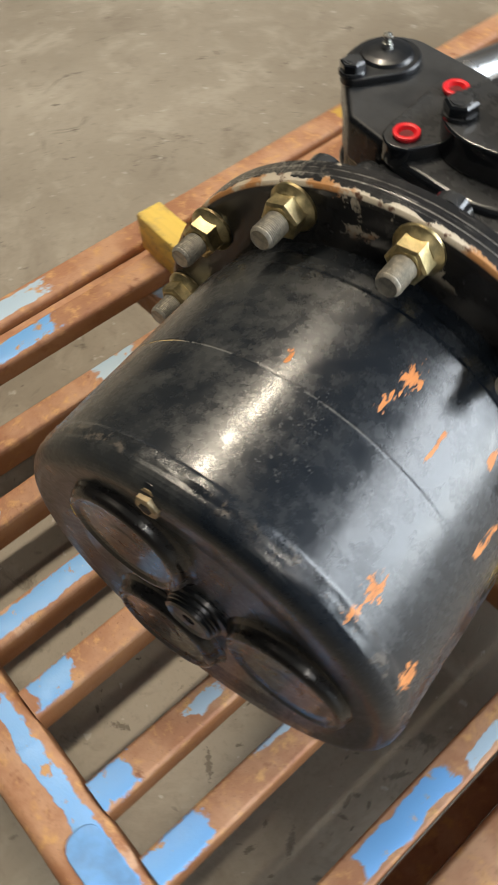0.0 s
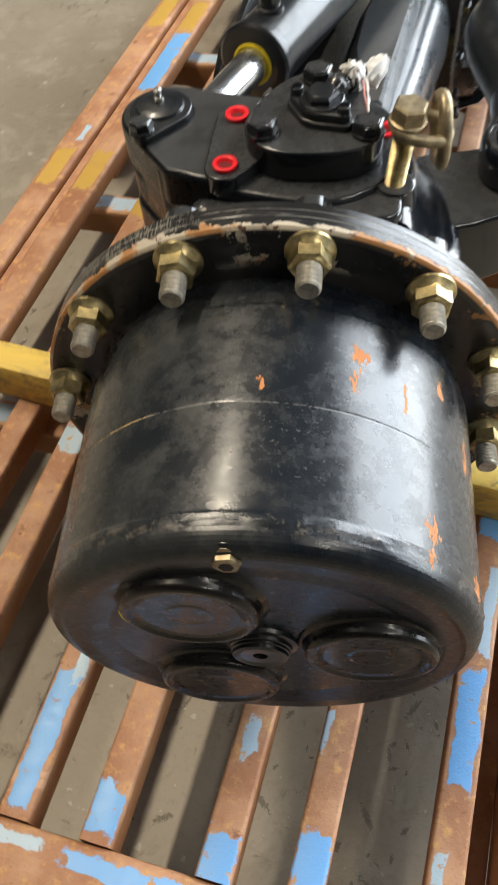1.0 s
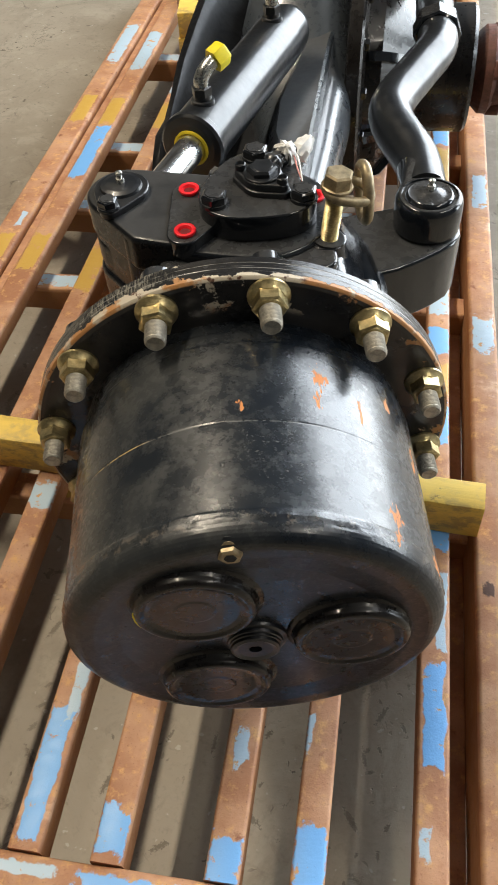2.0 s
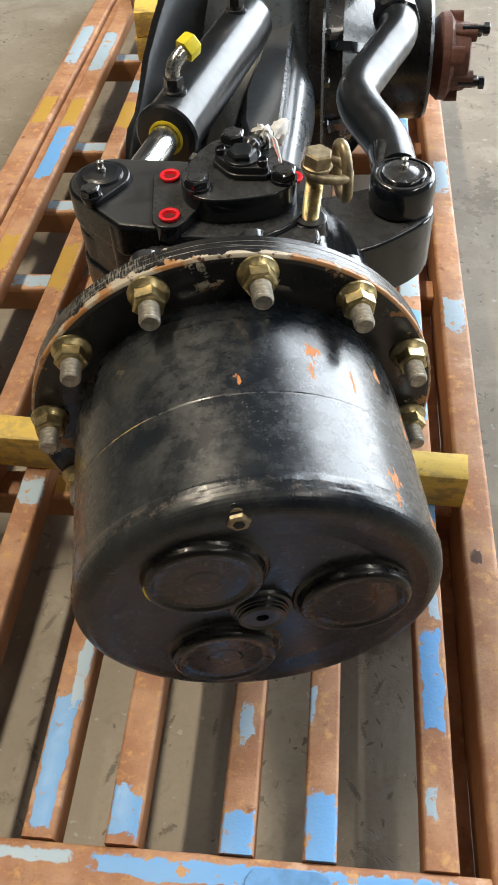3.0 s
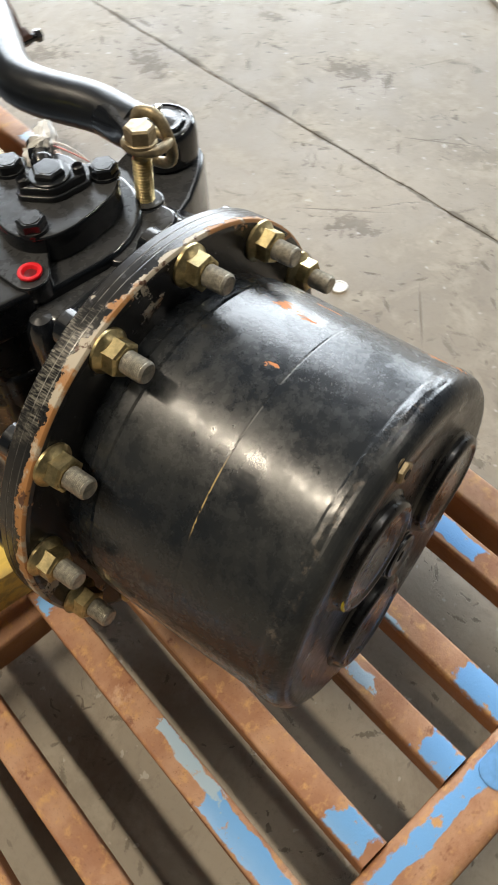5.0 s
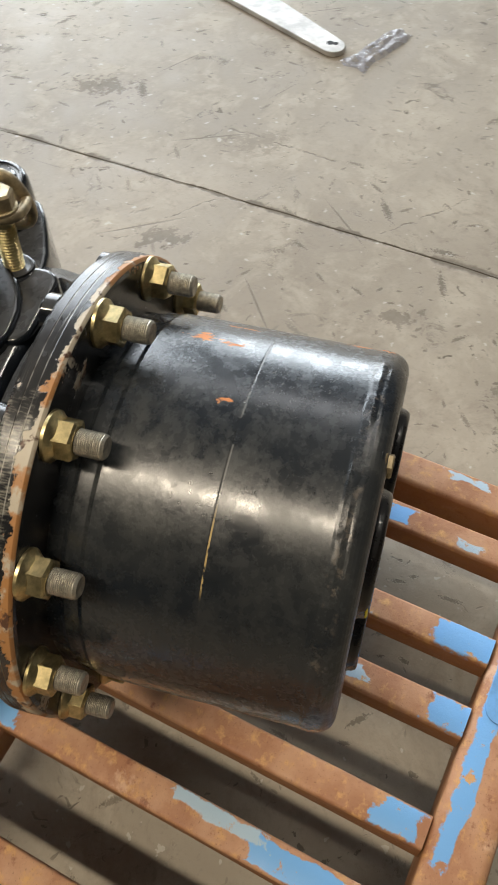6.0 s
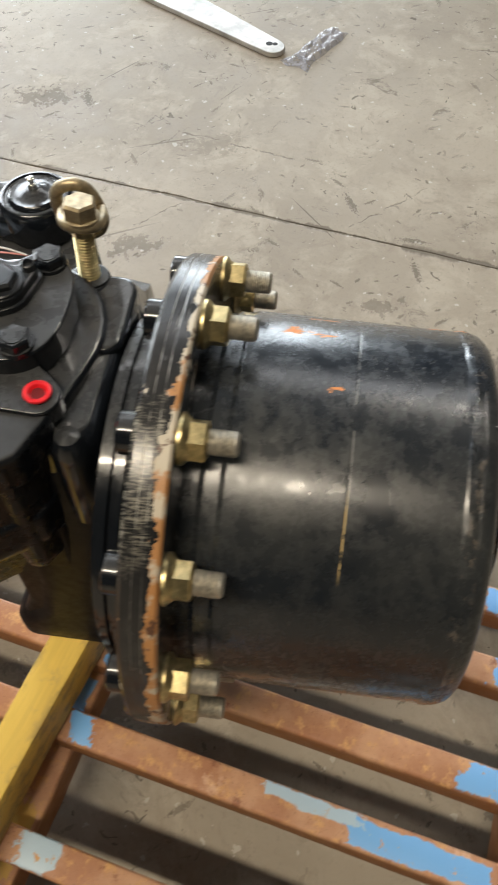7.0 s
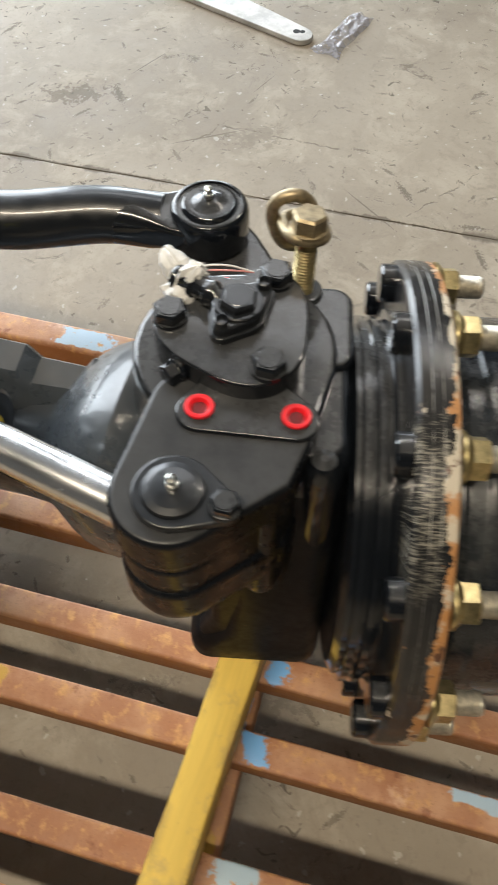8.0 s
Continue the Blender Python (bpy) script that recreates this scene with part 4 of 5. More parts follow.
# ears of the cylinder fork, closed towards the wheel by a solid wall
ear = hull([(-0.107, 0.241, 0.0425), (-0.092, 0.1655, 0.0095), (-0.058, 0.158, 0.014), (-0.030, 0.236, 0.028)], 40)
bm = bmesh.new()
add_loft(bm, slab(inset(ear, 0.0035), 0.085, 0.148, 0.003))
web = hull([(-0.095, 0.176, 0.0140), (-0.080, 0.168, 0.0140), (-0.030, 0.200, 0.035), (-0.062, 0.215, 0.012)], 32)
add_loft(bm, slab(web, 0.000, 0.176, 0.006, 0.0, 0.02))
add_loft(bm, [[(x, y, z) for x, y in inset(ear, d)] for z, d in ((-0.05, 0.040), (0.0, 0.028), (0.040, 0.012), (0.062, 0.004))])
bmesh.ops.recalc_face_normals(bm, faces=bm.faces)
fork = part("cylinder_fork", bm, PAINT_FORK, axle, "", HUB)
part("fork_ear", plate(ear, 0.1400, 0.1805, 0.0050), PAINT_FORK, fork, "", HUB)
part("fork_ear", loft(slab(ear, 0.034, 0.0960, 0.007, 0.0, 0.024)), PAINT_FORK, fork, "", HUB)
# arm of the track rod, with the sloping shoulder towards the knuckle
arm = [(0.07, 0.156), (0.150, 0.166), (0.176, 0.172), (0.202, 0.184), (0.226, 0.197), (0.244, 0.210), (0.2545, 0.226), (0.2575, 0.245), (0.2500, 0.266), (0.232, 0.280), (0.205, 0.286), (0.07, 0.262)]
bm = bmesh.new()
add_loft(bm, slab(arm, 0.028, 0.108, 0.005))
secs = []
for y, k in ((0.112, 0.0), (0.120, 0.9), (0.150, 1.0), (0.175, 0.97), (0.215, 0.92), (0.250, 0.75), (0.266, 0.3)):
    q = ((0.080, 0.03), (0.080, 0.148), (0.098, 0.1575), (0.104, 0.1580), (0.110, 0.155), (0.122, 0.140), (0.134, 0.122), (0.145, 0.1125), (0.160, 0.1065), (0.168, 0.080), (0.150, 0.03))
    secs.append([(0.080 + (x - 0.080) * (0.55 + 0.45 * k), y, 0.03 + (z - 0.03) * (0.75 + 0.25 * k)) for x, z in q])
add_loft(bm, secs)
bmesh.ops.recalc_face_normals(bm, faces=bm.faces)
part("steering_arm", bm, PAINT, axle, "", HUB, sharp=0.9)


def on_hub(x, y, z, turn=0.0):
    return HUB @ pose(x, y, z, 0, 0, turn)


# kingpin cover: three-cornered plate with bulged sides
cap = []
for k in range(72):
    w = 2 * math.pi * k / 72
    r = 0.0588 + 0.0050 * math.cos(3 * (w - radians(90))) - 0.0130 * math.exp(-(((math.degrees(w) + 180) % 360 - 180 - 4) / 17) ** 2)
    cap.append((r * math.cos(w), r * math.sin(w)))
cover = part("kingpin_cover", loft(slab(cap, 0.0, 0.0285, 0.0022)), PAINT, knuckle, "", on_hub(0.031, 0.2035, 0.172, 0))
bolt_me = None
for x, y, r in ((-0.013, 0.178, 0.0135), (0.075, 0.176, 0.0135), (0.031, 0.254, 0.0135)):
    m = on_hub(x, y, 0.2000, 17)
    if bolt_me is None:
        b = part("cover_bolt", bolt_mesh(0.0132, 0.0125, 1.05), BLACK_BOLT, cover, "", m)
        bolt_me = b.data
    else:
        hang("cover_bolt", bolt_me, cover, "", m)
# hexagon plug in the side of the cover
part("side_plug", bolt_mesh(0.0090, 0.0125, 1.15, 10), BLACK_BOLT, cover, "", on_hub(-0.0058, 0.2444, 0.1850, 132.0) @ pose(0, 0, 0, 0, 90, 0))
# sensor block on the cover: two-eared base, screws, hexagon cap
bm = bmesh.new()
add_loft(bm, slab(hull([(0, 0, 0.0225), (0.0225, -0.013, 0.0085), (-0.0235, 0.005, 0.0085)]), 0.0, 0.0065, 0.0015))
add_loft(bm, slab(hull([(0, 0, 0.0200), (0.0215, -0.012, 0.0070), (-0.0225, 0.005, 0.0070)]), 0.005, 0.0140, 0.0022))
add_loft(bm, turned([(0.012, 0.0190), (0.0158, 0.0190), (0.0166, 0.0180)], 32, "z"))
add_hex(bm, 0.0152, 0.0150, 0.0225, 10, 0.14)
add_loft(bm, turned([(0.0220, 0.0112), (0.0228, 0.0100)], 24, "z"))
for x, y in ((0.0225, -0.0125), (-0.0235, 0.005)):
    add_loft(bm, turned([(0.012, 0.0055), (0.0195, 0.0055), (0.0202, 0.0046), (0.0170, 0.0034), (0.0170, 0.0005)], 16, "z", (x, y, 0)))
bmesh.ops.recalc_face_normals(bm, faces=bm.faces)
sensor = part("sensor_housing", bm, PAINT_GLOSS, cover, "", on_hub(0.036, 0.203, 0.2000, -15))
path = [Vector(q) for q in ((0.040, 0.214, 0.209), (0.050, 0.228, 0.211), (0.058, 0.240, 0.210), (0.066, 0.252, 0.206))]
part("sensor_plug", loft(swept(smooth_path(path), [0.0088 + 0.0022 * (i % 6 > 3) for i in range(19)], 16)), BLACK_BOLT, cover, "", HUB)
bm = lathe([(0, 0.006), (0.003, 0.0115), (0.009, 0.0135), (0.017, 0.0130), (0.026, 0.0110), (0.034, 0.0095), (0.040, 0.0060), (0.043, 0.002)], 30, "z", wobble=lambda k, w: 0.0060 * noise.noise((math.cos(w) * 2.6, math.sin(w) * 2.6, k * 0.8)) + 0.002 * noise.noise((math.cos(w) * 7, math.sin(w) * 7, k * 1.9)))
part("taped_end", bm, WHITE_TAPE, cover, "white tape wrapped round the loose plug", on_hub(0.060, 0.254, 0.187) @ pose(0, 0, 0, 24, 18, -30))
bm = lathe([(0, 0.004), (0.004, 0.0090), (0.012, 0.0105), (0.021, 0.0085), (0.028, 0.0040), (0.030, 0.001)], 24, "z", wobble=lambda k, w: 0.0050 * noise.noise((math.cos(w) * 2.9, math.sin(w) * 2.9, 7 + k * 0.9)))
part("taped_end", bm, WHITE_TAPE, cover, "white tape wrapped round the loose plug", on_hub(0.071, 0.247, 0.200) @ pose(0, 0, 0, -62, 0, -48))
for k, (mat, lab, d) in enumerate(((WHITE_TAPE, "thin white wire", 0.0), (PINK_WIRE, "thin faded red wire", 0.0025))):
    wire = smooth_path([Vector(q) for q in ((0.068, 0.250, 0.207), (0.073 - d, 0.232, 0.2135 - d), (0.074 - d, 0.212, 0.2140 - d), (0.075, 0.194, 0.2075))], 6)
    part("wire", loft(swept(wire, 0.0008, 8)), mat, cover, lab, HUB)

# pad with two red plugs, a third plug beyond the cover
pad2 = hull([(-0.041, 0.226, 0.0175), (-0.045, 0.156, 0.0175), (-0.01, 0.20, 0.02)])
part("port_pad", plate(pad2, 0.165, 0.1840, 0.002), PAINT, knuckle, "", HUB)
plug_prof = [(0.0, 0.0098), (0.0028, 0.0110), (0.0042, 0.0106), (0.0046, 0.0090), (0.0040, 0.0072), (0.0022, 0.0062), (0.0006, 0.0056), (0.0006, 0.0005)]
plug = None
for x, y, z in ((-0.040, 0.226, 0.1838), (-0.044, 0.156, 0.1838), (0.0900, 0.2190, 0.1705)):
    if plug is None:
        plug = part("port_plug", lathe(plug_prof, 28, "z"), RED, knuckle, "red plastic port plug", on_hub(x, y, z))
    else:
        hang("port_plug", plug.data, knuckle, "red plastic port plug", on_hub(x, y, z))
# dark red discs in the plugs: painted shade in place of deeper cups
hollow_shade = None
for ob in [o for o in knuckle.children if o.name.startswith("port_plug")]:
    if hollow_shade is None:
        hollow_shade = part("hollow_shade", lathe([(0.0004, 0.0056), (0.0011, 0.0056), (0.0011, 0.0005)], 24, "z"), DARK_RED, ob, "", WORLD_OF[ob.name])
    else:
        hang("hollow_shade", hollow_shade.data, ob, "", WORLD_OF[ob.name])

# fork pin with keeper plate and grease nipple
kp = hull([(0, 0, 0.029), (-0.010, -0.036, 0.011)])
keeper = part("pin_keeper", plate(kp, 0.0, 0.0075, 0.002), PAINT_GLOSS, fork, "", on_hub(-0.111, 0.237, 0.1805))
part("pin_head", lathe([(0.0070, 0.0225), (0.0105, 0.021), (0.012, 0.016), (0.0135, 0.006), (0.0135, 0.001)], 32, "z"), PAINT_GLOSS, keeper, "", on_hub(-0.111, 0.237, 0.1805))
nip = [(0.0, 0.0045), (0.005, 0.0045), (0.0055, 0.0028), (0.0085, 0.0028), (0.0095, 0.0038), (0.0115, 0.0038), (0.0130, 0.0018), (0.0130, 0.0004)]
nipple = part("grease_nipple", lathe(nip, 16, "z"), BRIGHT, keeper, "bright grease nipple", on_hub(-0.111, 0.237, 0.1935))
part("keeper_bolt", bolt_mesh(0.0105, 0.0105, 1.1, 20), BLACK_BOLT, keeper, "", on_hub(-0.122, 0.201, 0.188))

# track rod with its ball joint
BALL = HUB @ Vector((0.218, 0.242, 0.110))
rod = smooth_path([(0.162, 0.325, 0.588), (0.151, 0.386, 0.591), (0.121, 0.462, 0.593), (0.118, 0.515, 0.594), (0.148, 0.598, 0.597), (0.172, 0.665, 0.600), (0.169, 0.74, 0.600), (0.163, 0.95, 0.600), (0.157, 1.15, 0.600)], 8)
radii = [0.0255 + 0.0025 * min(1.0, i / 10) for i in range(len(rod))]
track = part("track_rod", loft(swept(rod, radii, 28)), PAINT_GLOSS, axle, "glossy black bent track rod")
bm = bmesh.new()
add_loft(bm, turned([(-0.002, 0.0340), (0.001, 0.0365), (0.020, 0.0375), (0.030, 0.0372), (0.0355, 0.0362), (0.0385, 0.0340), (0.0395, 0.0318), (0.0395, 0.0305), (0.0375, 0.0298), (0.0375, 0.0270), (0.0400, 0.0258), (0.0415, 0.0235), (0.0408, 0.0200), (0.0412, 0.0150), (0.0440, 0.0100), (0.0450, 0.0060), (0.0450, 0.001)], 48, "z"))
bmesh.ops.recalc_face_normals(bm, faces=bm.faces)
ball = part("ball_joint", bm, PAINT, track, "", Matrix.Translation(BALL))
bm = loft([[(x, y, z) for x, z in box_poly(-w, w, -h, h, r, 5)] for y, w, h, r in ((0.012, 0.0330, 0.0150, 0.006), (0.032, 0.0300, 0.0155, 0.006), (0.044, 0.0262, 0.0165, 0.009), (0.056, 0.0255, 0.0205, 0.013), (0.070, 0.0258, 0.0240, 0.021), (0.090, 0.0250, 0.0250, 0.024))])
part("rod_neck", bm, PAINT, track, "", Matrix.Translation(BALL + Vector((0, 0, 0.0150))) @ pose(0, 0, 0, -1, 0, 8), sharp=0.9)
part("ball_gaiter", lathe([(-0.010, 0.031), (-0.006, 0.0345), (-0.002, 0.033)], 40, "z"), PRIMER, track, "brown rubber gaiter", Matrix.Translation(BALL))
hang("grease_nipple", nipple.data, track, "bright grease nipple", Matrix.Translation(BALL + Vector((0, 0, 0.0455))))
part("rod_collar", loft(turned([(-0.018, 0.031), (-0.015, 0.034), (0.015, 0.034), (0.018, 0.031)], 8, "y")), PAINT, track, "", pose(0.171, 0.715, 0.600, 0, 0, 2))

# steering cylinder
cdir = Vector((0.2198, 0.9755, 0.0))
ca = Vector((-0.1340, 0.318, 0.600))


def on_cyl(d):
    return Matrix.Translation(ca + cdir * d) @ pose(0, 0, 0, 0, 0, -12.7)


cyl = part("steering_cylinder", lathe([(0.062, 0.030), (0.063, 0.0385), (0.066, 0.0415), (0.074, 0.0415), (0.078, 0.0385), (0.36, 0.0385), (0.40, 0.036), (0.42, 0.028), (0.43, 0.01)], 64, "y"), PAINT_GLOSS, axle, "glossy black hydraulic steering cylinder", on_cyl(0))
part("piston_rod", lathe([(-0.085, 0.0150), (-0.080, 0.0182), (0.068, 0.0182)], 40, "y"), CHROME, cyl, "bright chromed piston rod", on_cyl(0))
part("wiper_seal", lathe([(0.0605, 0.0184), (0.0590, 0.0200), (0.0600, 0.0225), (0.0640, 0.0225)], 40, "y"), SEAL, cyl, "yellow wiper seal", on_cyl(0))
eye = hull([(-0.107, 0.241, 0.0405), (-0.085, 0.190, 0.020), (-0.060, 0.215, 0.020)], 36)
part("rod_eye", loft(slab(eye, 0.0990, 0.1340, 0.006)), PAINT_FORK, cyl, "", HUB)


def fitting(d, cap_to):
    base = on_cyl(d)
    bm = bmesh.new()
    add_loft(bm, turned([(0.034, 0.0150), (0.041, 0.0140), (0.042, 0.0110), (0.050, 0.0110)], 24, "z"))
    add_hex(bm, 0.0125, 0.047, 0.058, 10)
    bmesh.ops.recalc_face_normals(bm, faces=bm.faces)
    f = part("port_fitting", bm, PAINT_GLOSS, cyl, "", base)
    bend = smooth_path([Vector(q) for q in ((0, 0, 0.054), (0, 0, 0.064), (cap_to[0] * 0.25, cap_to[1] * 0.25, 0.075), (cap_to[0] * 0.7, cap_to[1] * 0.7, 0.082))], 5)
    part("elbow", loft(swept(bend, 0.0088, 16)), BRIGHT, f, "plated steel elbow", base)
    tip = Vector((cap_to[0] * 0.6, cap_to[1] * 0.6, 0.0800))
    aim = Vector((cap_to[0], cap_to[1], 0.012)).to_track_quat("Z", "Y").to_matrix().to_4x4()
    bm = bmesh.new()
    add_hex(bm, 0.0150, 0.0, 0.019, 0, 0.2)
    bmesh.ops.recalc_face_normals(bm, faces=bm.faces)
    part("cap", bm, YELLOW, f, "bright yellow plastic cap", base @ Matrix.Translation(tip) @ aim)


fitting(0.105, (0.016, 0.030))
fitting(0.345, (-0.010, 0.020))

# axle housing


def section(y, cx, cz, a, b, e=2.6, n=40):
    out = []
    for k in range(n):
        w = 2 * math.pi * k / n
        c, d = math.cos(w), math.sin(w)
        out.append((cx + a * abs(c) ** (2 / e) * (1 if c > 0 else -1), y, cz + b * abs(d) ** (2 / e) * (1 if d > 0 else -1)))
    return out


body = [(0.245, -0.035, 0.470, 0.060, 0.075), (0.270, -0.032, 0.475, 0.082, 0.100), (0.296, -0.030, 0.475, 0.092, 0.110), (0.312, -0.029, 0.474, 0.091, 0.1055), (0.328, -0.028, 0.471, 0.087, 0.098), (0.344, -0.026, 0.466, 0.080, 0.087), (0.360, -0.023, 0.459, 0.071, 0.075), (0.378, -0.019, 0.451, 0.062, 0.065), (0.46, -0.014, 0.440, 0.056, 0.060),
        (0.60, -0.014, 0.440, 0.060, 0.062), (0.76, -0.030, 0.445, 0.085, 0.085), (0.85, -0.045, 0.450, 0.100, 0.165), (0.96, -0.050, 0.450, 0.100, 0.175), (1.08, -0.045, 0.450, 0.100, 0.160), (1.20, -0.020, 0.455, 0.090, 0.110), (1.50, 0.0, 0.458, 0.080, 0.082)]
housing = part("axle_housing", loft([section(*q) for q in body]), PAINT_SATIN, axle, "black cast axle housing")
# upright rib along the housing, with a notch near the knuckle
rib = [(0.300, -0.010, 0.018, 0.540), (0.345, -0.014, 0.016, 0.551), (0.356, -0.016, 0.015, 0.536), (0.400, -0.019, 0.015, 0.536), (0.412, -0.020, 0.015, 0.551), (0.45, -0.022, 0.014, 0.553), (0.52, -0.040, 0.014, 0.554), (0.60, -0.045, 0.014, 0.555), (0.70, -0.034, 0.014, 0.556), (0.78, -0.028, 0.015, 0.558), (0.84, -0.036, 0.022, 0.562), (0.90, -0.050, 0.040, 0.568), (1.00, -0.060, 0.040, 0.570)]
secs = []
for y, x0, x1, zt in rib:
    secs.append([(x0 - 0.046, y, 0.42), (x0 - 0.026, y, 0.475), (x0 - 0.003, y, zt - 0.014), (x0 + 0.004, y, zt - 0.006), (x1 - 0.004, y, zt), (x1, y, zt - 0.004), (x1, y, 0.49), (x1 + 0.004, y, 0.42)])
part("housing_rib", loft(secs), PAINT_SATIN, housing, "", sharp=0.5)
# bracket wall beside the cylinder
secs = []
for y, x, zb, zt, w in ((0.440, -0.186, 0.40, 0.500, 0.016), (0.452, -0.188, 0.40, 0.535, 0.024), (0.50, -0.191, 0.40, 0.550, 0.028), (0.56, -0.194, 0.40, 0.542, 0.024), (0.62, -0.198, 0.40, 0.546, 0.024), (0.70, -0.202, 0.40, 0.556, 0.030), (0.80, -0.200, 0.40, 0.570, 0.036), (0.90, -0.198, 0.40, 0.580, 0.038), (1.02, -0.190, 0.40, 0.580, 0.038)):
    secs.append([(x - w * 0.9, y, zb), (x - w * 0.62, y, zt - 0.03), (x - w * 0.4, y, zt - 0.006), (x, y, zt), (x + w * 0.4, y, zt - 0.010), (x + w * 0.6, y, zt - 0.036), (x + 0.062, y, zt - 0.058), (x + 0.066, y, zb)])
bm = loft(secs)
add_loft(bm, [[(x, y, z) for x, z in box_poly(-0.19, 0.0, 0.405, 0.440, 0.008)] for y in (0.47, 0.60, 0.80, 1.00)])
bmesh.ops.recalc_face_normals(bm, faces=bm.faces)
part("cylinder_bracket", bm, PAINT_DULL, housing, "", sharp=0.9)
# differential carrier turned round the cross axis
DIFF = pose(0, 0.955, 0.432)
carrier = part("differential_carrier", lathe([(0.040, 0.215), (0.043, 0.222), (0.062, 0.222), (0.066, 0.216), (0.070, 0.185), (0.095, 0.178), (0.125, 0.140), (0.150, 0.110), (0.158, 0.104), (0.242, 0.104), (0.248, 0.099), (0.248, 0.05)], 72, "x"), PAINT_END, axle, "", DIFF)
cb = None
for k in range(18):
    a = radians(20 * k + 6)
    m = DIFF @ Matrix.Translation((0.065, 0.203 * math.cos(a), 0.203 * math.sin(a))) @ pose(0, 0, 0, 0, 90, 0)
    if cb is None:
        cb = part("carrier_bolt", bolt_mesh(0.0095, 0.010, 1.1), BLACK_BOLT, carrier, "", m)
    else:
        hang("carrier_bolt", cb.data, carrier, "", m)
for a in (150, 190, 230):
    # stiffening ribs of the carrier
    w = radians(a)
    q = [(0.070, 0.10), (0.075, 0.196), (0.105, 0.184), (0.150, 0.126), (0.156, 0.10)]
    bm = loft([[(x, r, d) for x, r in q] for d in (-0.007, 0.007)])
    part("carrier_rib", bm, PAINT, carrier, "", DIFF @ Matrix.Rotation(w, 4, "X"))
yoke = part("drive_flange", lathe([(0.246, 0.050), (0.255, 0.060), (0.268, 0.072), (0.282, 0.072), (0.290, 0.060), (0.315, 0.056), (0.318, 0.048), (0.306, 0.03)], 48, "x"), PRIMER, axle, "dull brown drive flange of the differential", DIFF)
yb = None
for k in range(8):
    a = radians(45 * k + 20)
    lug = Matrix.Rotation(a, 4, "X")
    bm = loft([[(x, y, z) for y, z in box_poly(0.040, 0.074, -0.016, 0.016, 0.007)] for x in (0.282, 0.304)]) if k % 2 else loft([[(x, y, z) for y, z in box_poly(0.040, 0.064, -0.012, 0.012, 0.006)] for x in (0.282, 0.326)])
    part("lug", bm, PRIMER, yoke, "", DIFF @ lug)
    m = DIFF @ lug @ Matrix.Translation((0.304 if k % 2 else 0.300, 0.060, 0)) @ pose(0, 0, 0, 0, 90, 0)
    if yb is None:
        bm = bmesh.new()
        add_loft(bm, turned([(0, 0.0065), (0.040, 0.0065)], 14, "z"))
        add_hex(bm, 0.011, 0.036, 0.046)
        bmesh.ops.recalc_face_normals(bm, faces=bm.faces)
        yb = part("flange_bolt", bm, BLACK_BOLT, yoke, "dark hexagon bolt", m)
    elif k % 2 == 0:
        hang("flange_bolt", yb.data, yoke, "dark hexagon bolt", m)

# ---- lifting bolt with its chain links ----
LIFT = on_hub(0.0980, 0.1545, 0.1660) @ pose(0, 0, 0, 1, 6, 0)
lift = thing("lifting_bolt", LIFT, "dull gold lifting bolt screwed into the knuckle, with two chain links", "bolt")
tl = [(-0.004, 0.0086), (0.0, 0.0086)]
y = 0.001
while y < 0.044:
    tl += [(y, 0.0068), (y + 0.0013, 0.0091), (y + 0.0017, 0.0091)]
    y += 0.0030
tl += [(0.045, 0.0086), (0.066, 0.0086)]
part("threaded_shank", lathe(tl, 20, "z"), ZINC, lift, "bright gold threaded shank", LIFT)
part("washer", lathe([(0.0, 0.009), (0.0, 0.0165), (0.0022, 0.0165), (0.0026, 0.015), (0.0026, 0.009)], 28, "z"), BLACK_BOLT, lift, "", LIFT)
bm = bmesh.new()
add_loft(bm, turned([(0.0600, 0.0150), (0.0622, 0.0150), (0.0630, 0.0136)], 28, "z"))
add_hex(bm, 0.0142, 0.062, 0.0765, 15, 0.14)
bmesh.ops.recalc_face_normals(bm, faces=bm.faces)
part("bolt_head", bm, BRASSY, lift, "dull gold hexagon head", LIFT)


def link(a, b, wire, n=40):
    pts = []
    for k in range(n):
        w = 2 * math.pi * k / n
        pts.append(Vector((a * math.copysign(abs(math.cos(w)) ** 0.8, math.cos(w)), b * math.copysign(abs(math.sin(w)) ** 0.8, math.sin(w)), 0)))
    secs = swept(pts, wire, 14, True)
    bm = bmesh.new()
    rings = [[bm.verts.new(q) for q in sec] for sec in secs]
    ring_faces(bm, rings + [rings[0]], True, False)
    bmesh.ops.recalc_face_normals(bm, faces=bm.faces)
    return bm


part("chain_link", link(0.0225, 0.0160, 0.0048), BRASSY, lift, "dull gold chain link", LIFT @ pose(0.0118, 0.003, 0.0540, 5, 9, 12))
part("chain_link", link(0.0262, 0.0165, 0.0055), BRASSY, lift, "dull gold chain link", on_hub(0.1320, 0.1645, 0.2100) @ pose(0, 0, 0, -14, 0, 8) @ pose(0, 0, 0, 0, 90, 0))

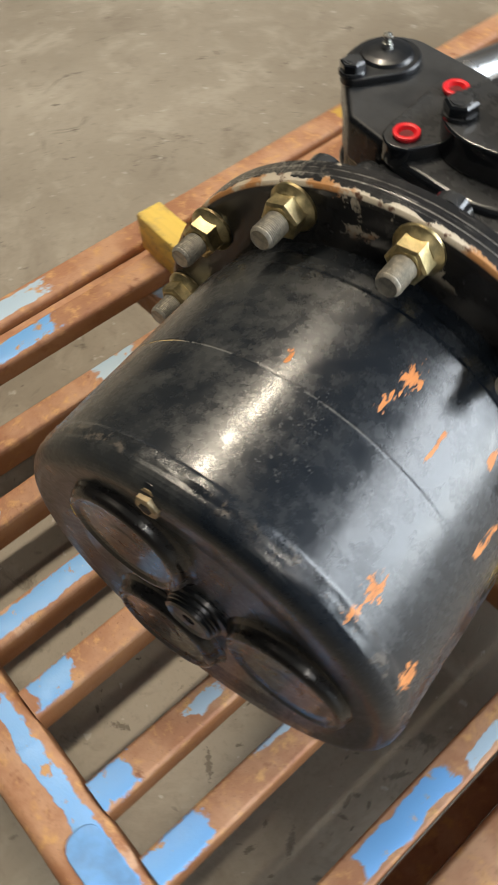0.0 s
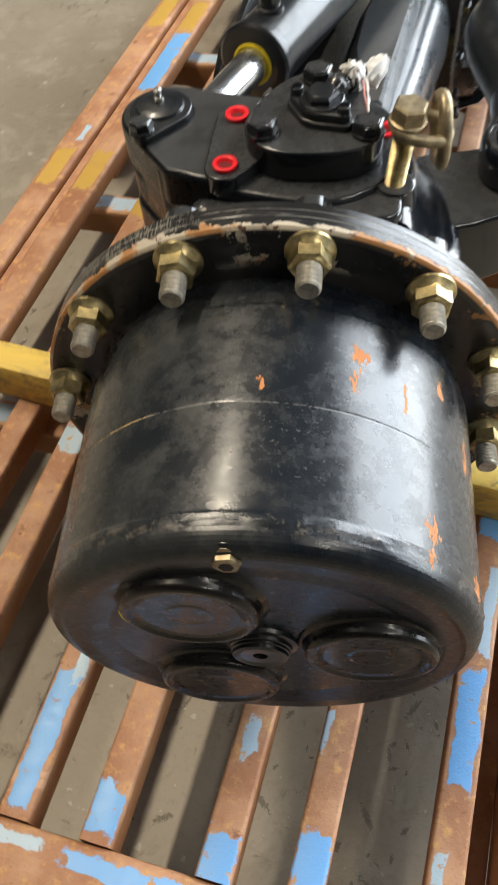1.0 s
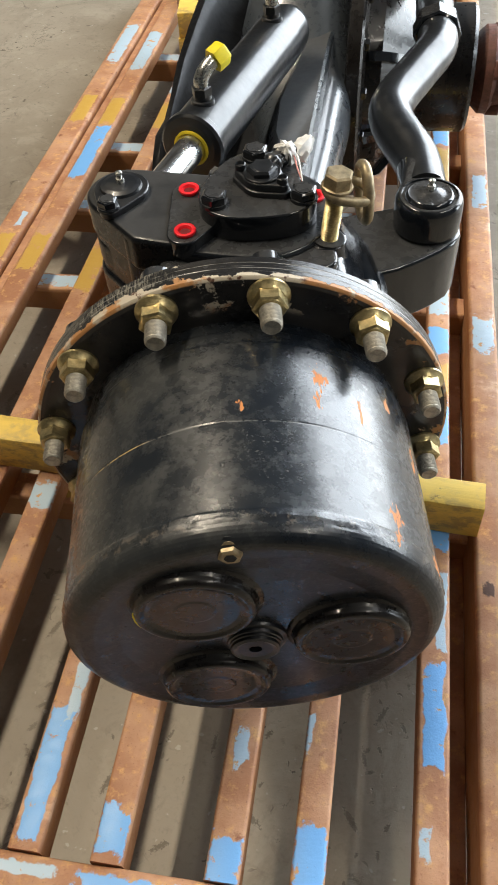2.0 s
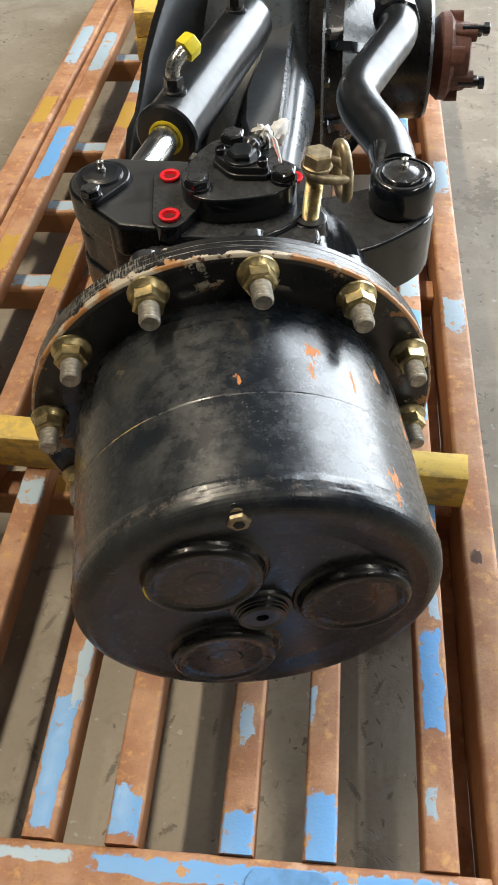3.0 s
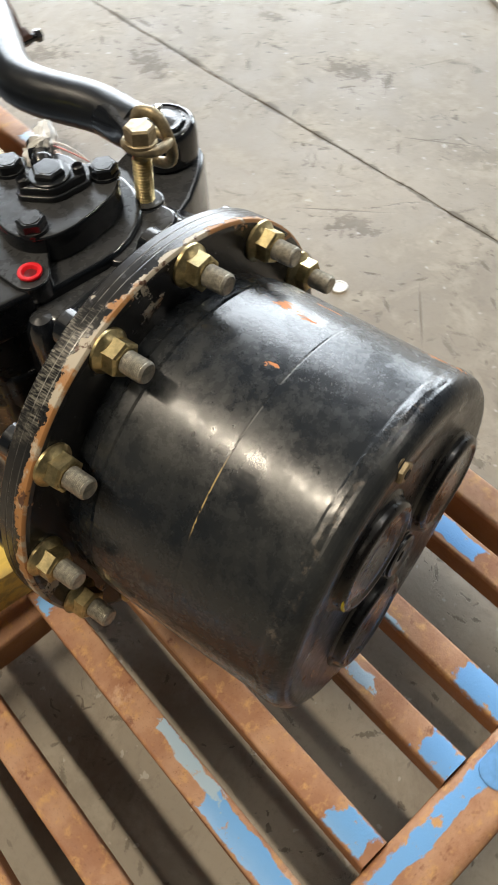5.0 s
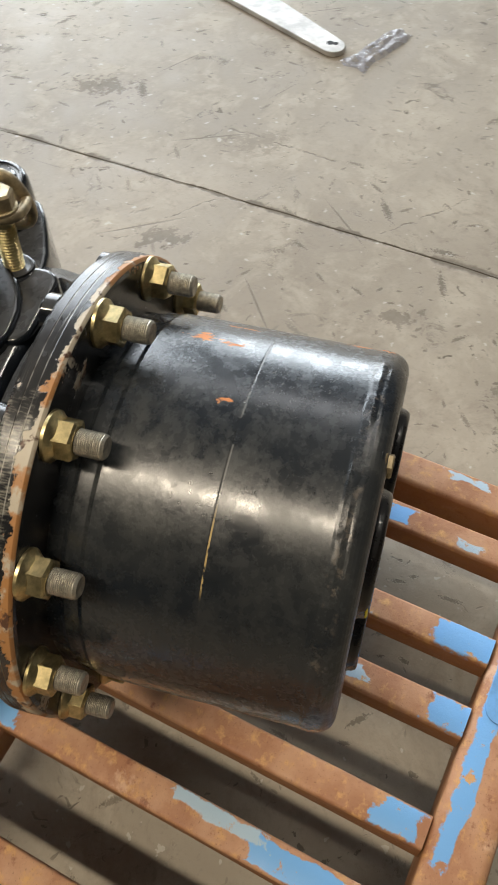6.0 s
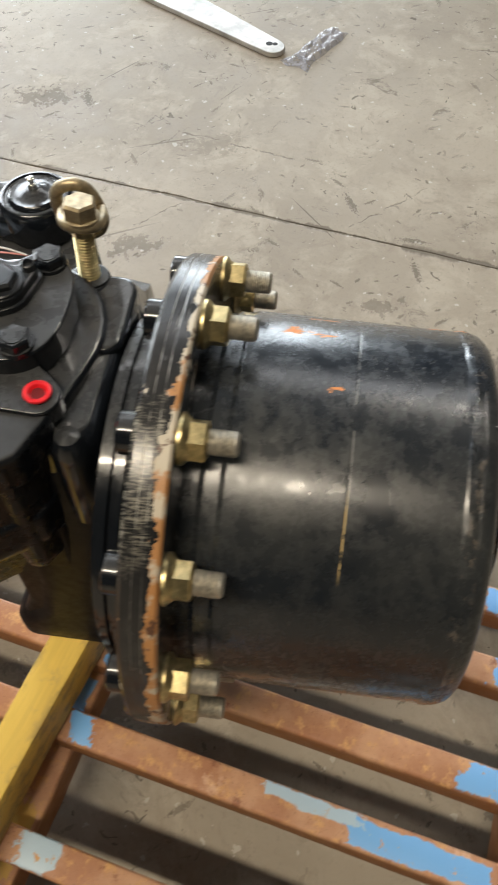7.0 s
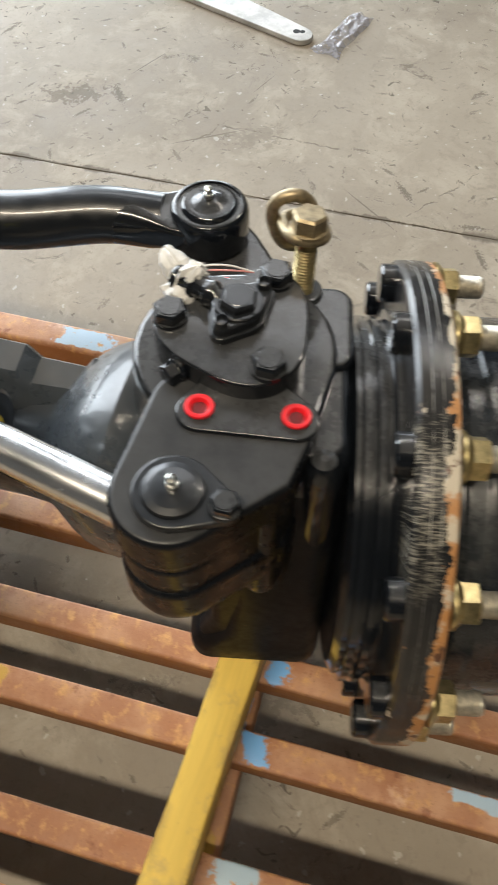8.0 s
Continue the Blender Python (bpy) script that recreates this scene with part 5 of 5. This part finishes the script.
# ---- things on the floor ----
WHITE_STEEL = plain("white_painted_steel", (0.47, 0.46, 0.44), 0.42, 0.3, 14, 0.3, 0.2)
bar_at = pose(1.458, 0.438, 0.0, 0, 0, -24)
bm = bmesh.new()
out = [(0.030 * math.cos(radians(a)), 0.030 + 0.034 * math.sin(radians(a))) for a in range(180, 361, 12)] + [(0.052, 0.42), (0.056, 1.10), (-0.056, 1.10), (-0.048, 0.42)]
add_loft(bm, slab(out, 0.0, 0.014, 0.002, 0.0, 0.004))
bmesh.ops.recalc_face_normals(bm, faces=bm.faces)
fork_bar = thing("steel_bar", bar_at, "flat white-painted steel bar with a hole, lying on the floor", "steel bar")
part("blade", bm, WHITE_STEEL, fork_bar, "", bar_at)
# dark discs laid on the solid blade as the shade of its holes
part("hole", lathe([(0.0125, 0.0085), (0.0146, 0.0085), (0.0146, 0.001)], 20, "z"), HOLE_SHADE, fork_bar, "dark disc painted as the shade in a round hole", bar_at @ pose(0.002, 0.040, 0))
part("hole", lathe([(0.0125, 0.0065), (0.0145, 0.0065), (0.0145, 0.001)], 20, "z"), HOLE_SHADE, fork_bar, "dark disc painted as the shade in a round hole", bar_at @ pose(0.010, 0.028, 0))


def film_material():
    m, t, p = ntree("crumpled_film")
    put(t, p, Base_Color=(0.30, 0.30, 0.33), Roughness=0.2, Alpha=ramp(t, noise_tex(t, coords(t), 40, 4), 0.4, 0.6, 0.35, 0.75))
    return m


bm = bmesh.new()
nx, ny = 44, 26
grid = []
for i in range(nx):
    row = []
    for j in range(ny):
        x, y = (i / (nx - 1) - 0.5) * 0.20, (j / (ny - 1) - 0.5) * 0.085
        edge = min(i, nx - 1 - i, j, ny - 1 - j) / 4
        h = 0.006 * min(1.0, edge) * (1 + noise.noise((x * 60, y * 60, 2))) + 0.005 * abs(noise.noise((x * 150, y * 150, 9))) * min(1, edge)
        row.append(bm.verts.new((x + 0.012 * noise.noise((y * 30, x * 9, 4)), y * (0.75 + 0.4 * noise.noise((x * 14, 3, 1))), 0.0012 + h)))
    grid.append(row)
for a, b in zip(grid, grid[1:]):
    for j in range(ny - 1):
        bm.faces.new((a[j], b[j], b[j + 1], a[j + 1]))
film = part("plastic_film", bm, film_material(), None, "", pose(1.515, 0.362, 0, 0, 0, -18), sharp=3.0)
tagged(film, "crumpled scrap of clear plastic film on the concrete", "plastic film")
disc = part("white_disc", lathe([(0.0, 0.0165), (0.0030, 0.0168), (0.0042, 0.0155), (0.0042, 0.0125), (0.0032, 0.0115), (0.0032, 0.001)], 36, "z"), plain("white_plastic", (0.78, 0.78, 0.75), 0.4, 0, 40, 0.06, 0.05), None, "", pose(0.579, 0.406, 0))
tagged(disc, "small round white plastic disc lying on the concrete", "disc")
strap = [Vector(q) for q in ((-0.500, 1.86, 0.215), (-0.478, 1.78, 0.206), (-0.450, 1.69, 0.203), (-0.420, 1.64, 0.203), (-0.385, 1.635, 0.203), (-0.36, 1.66, 0.206))]
tagged(part("steel_strap", loft(swept(smooth_path(strap), 0.0095, 12)), PRIMER), "bent brown steel hook lying on the pallet bars", "hook")
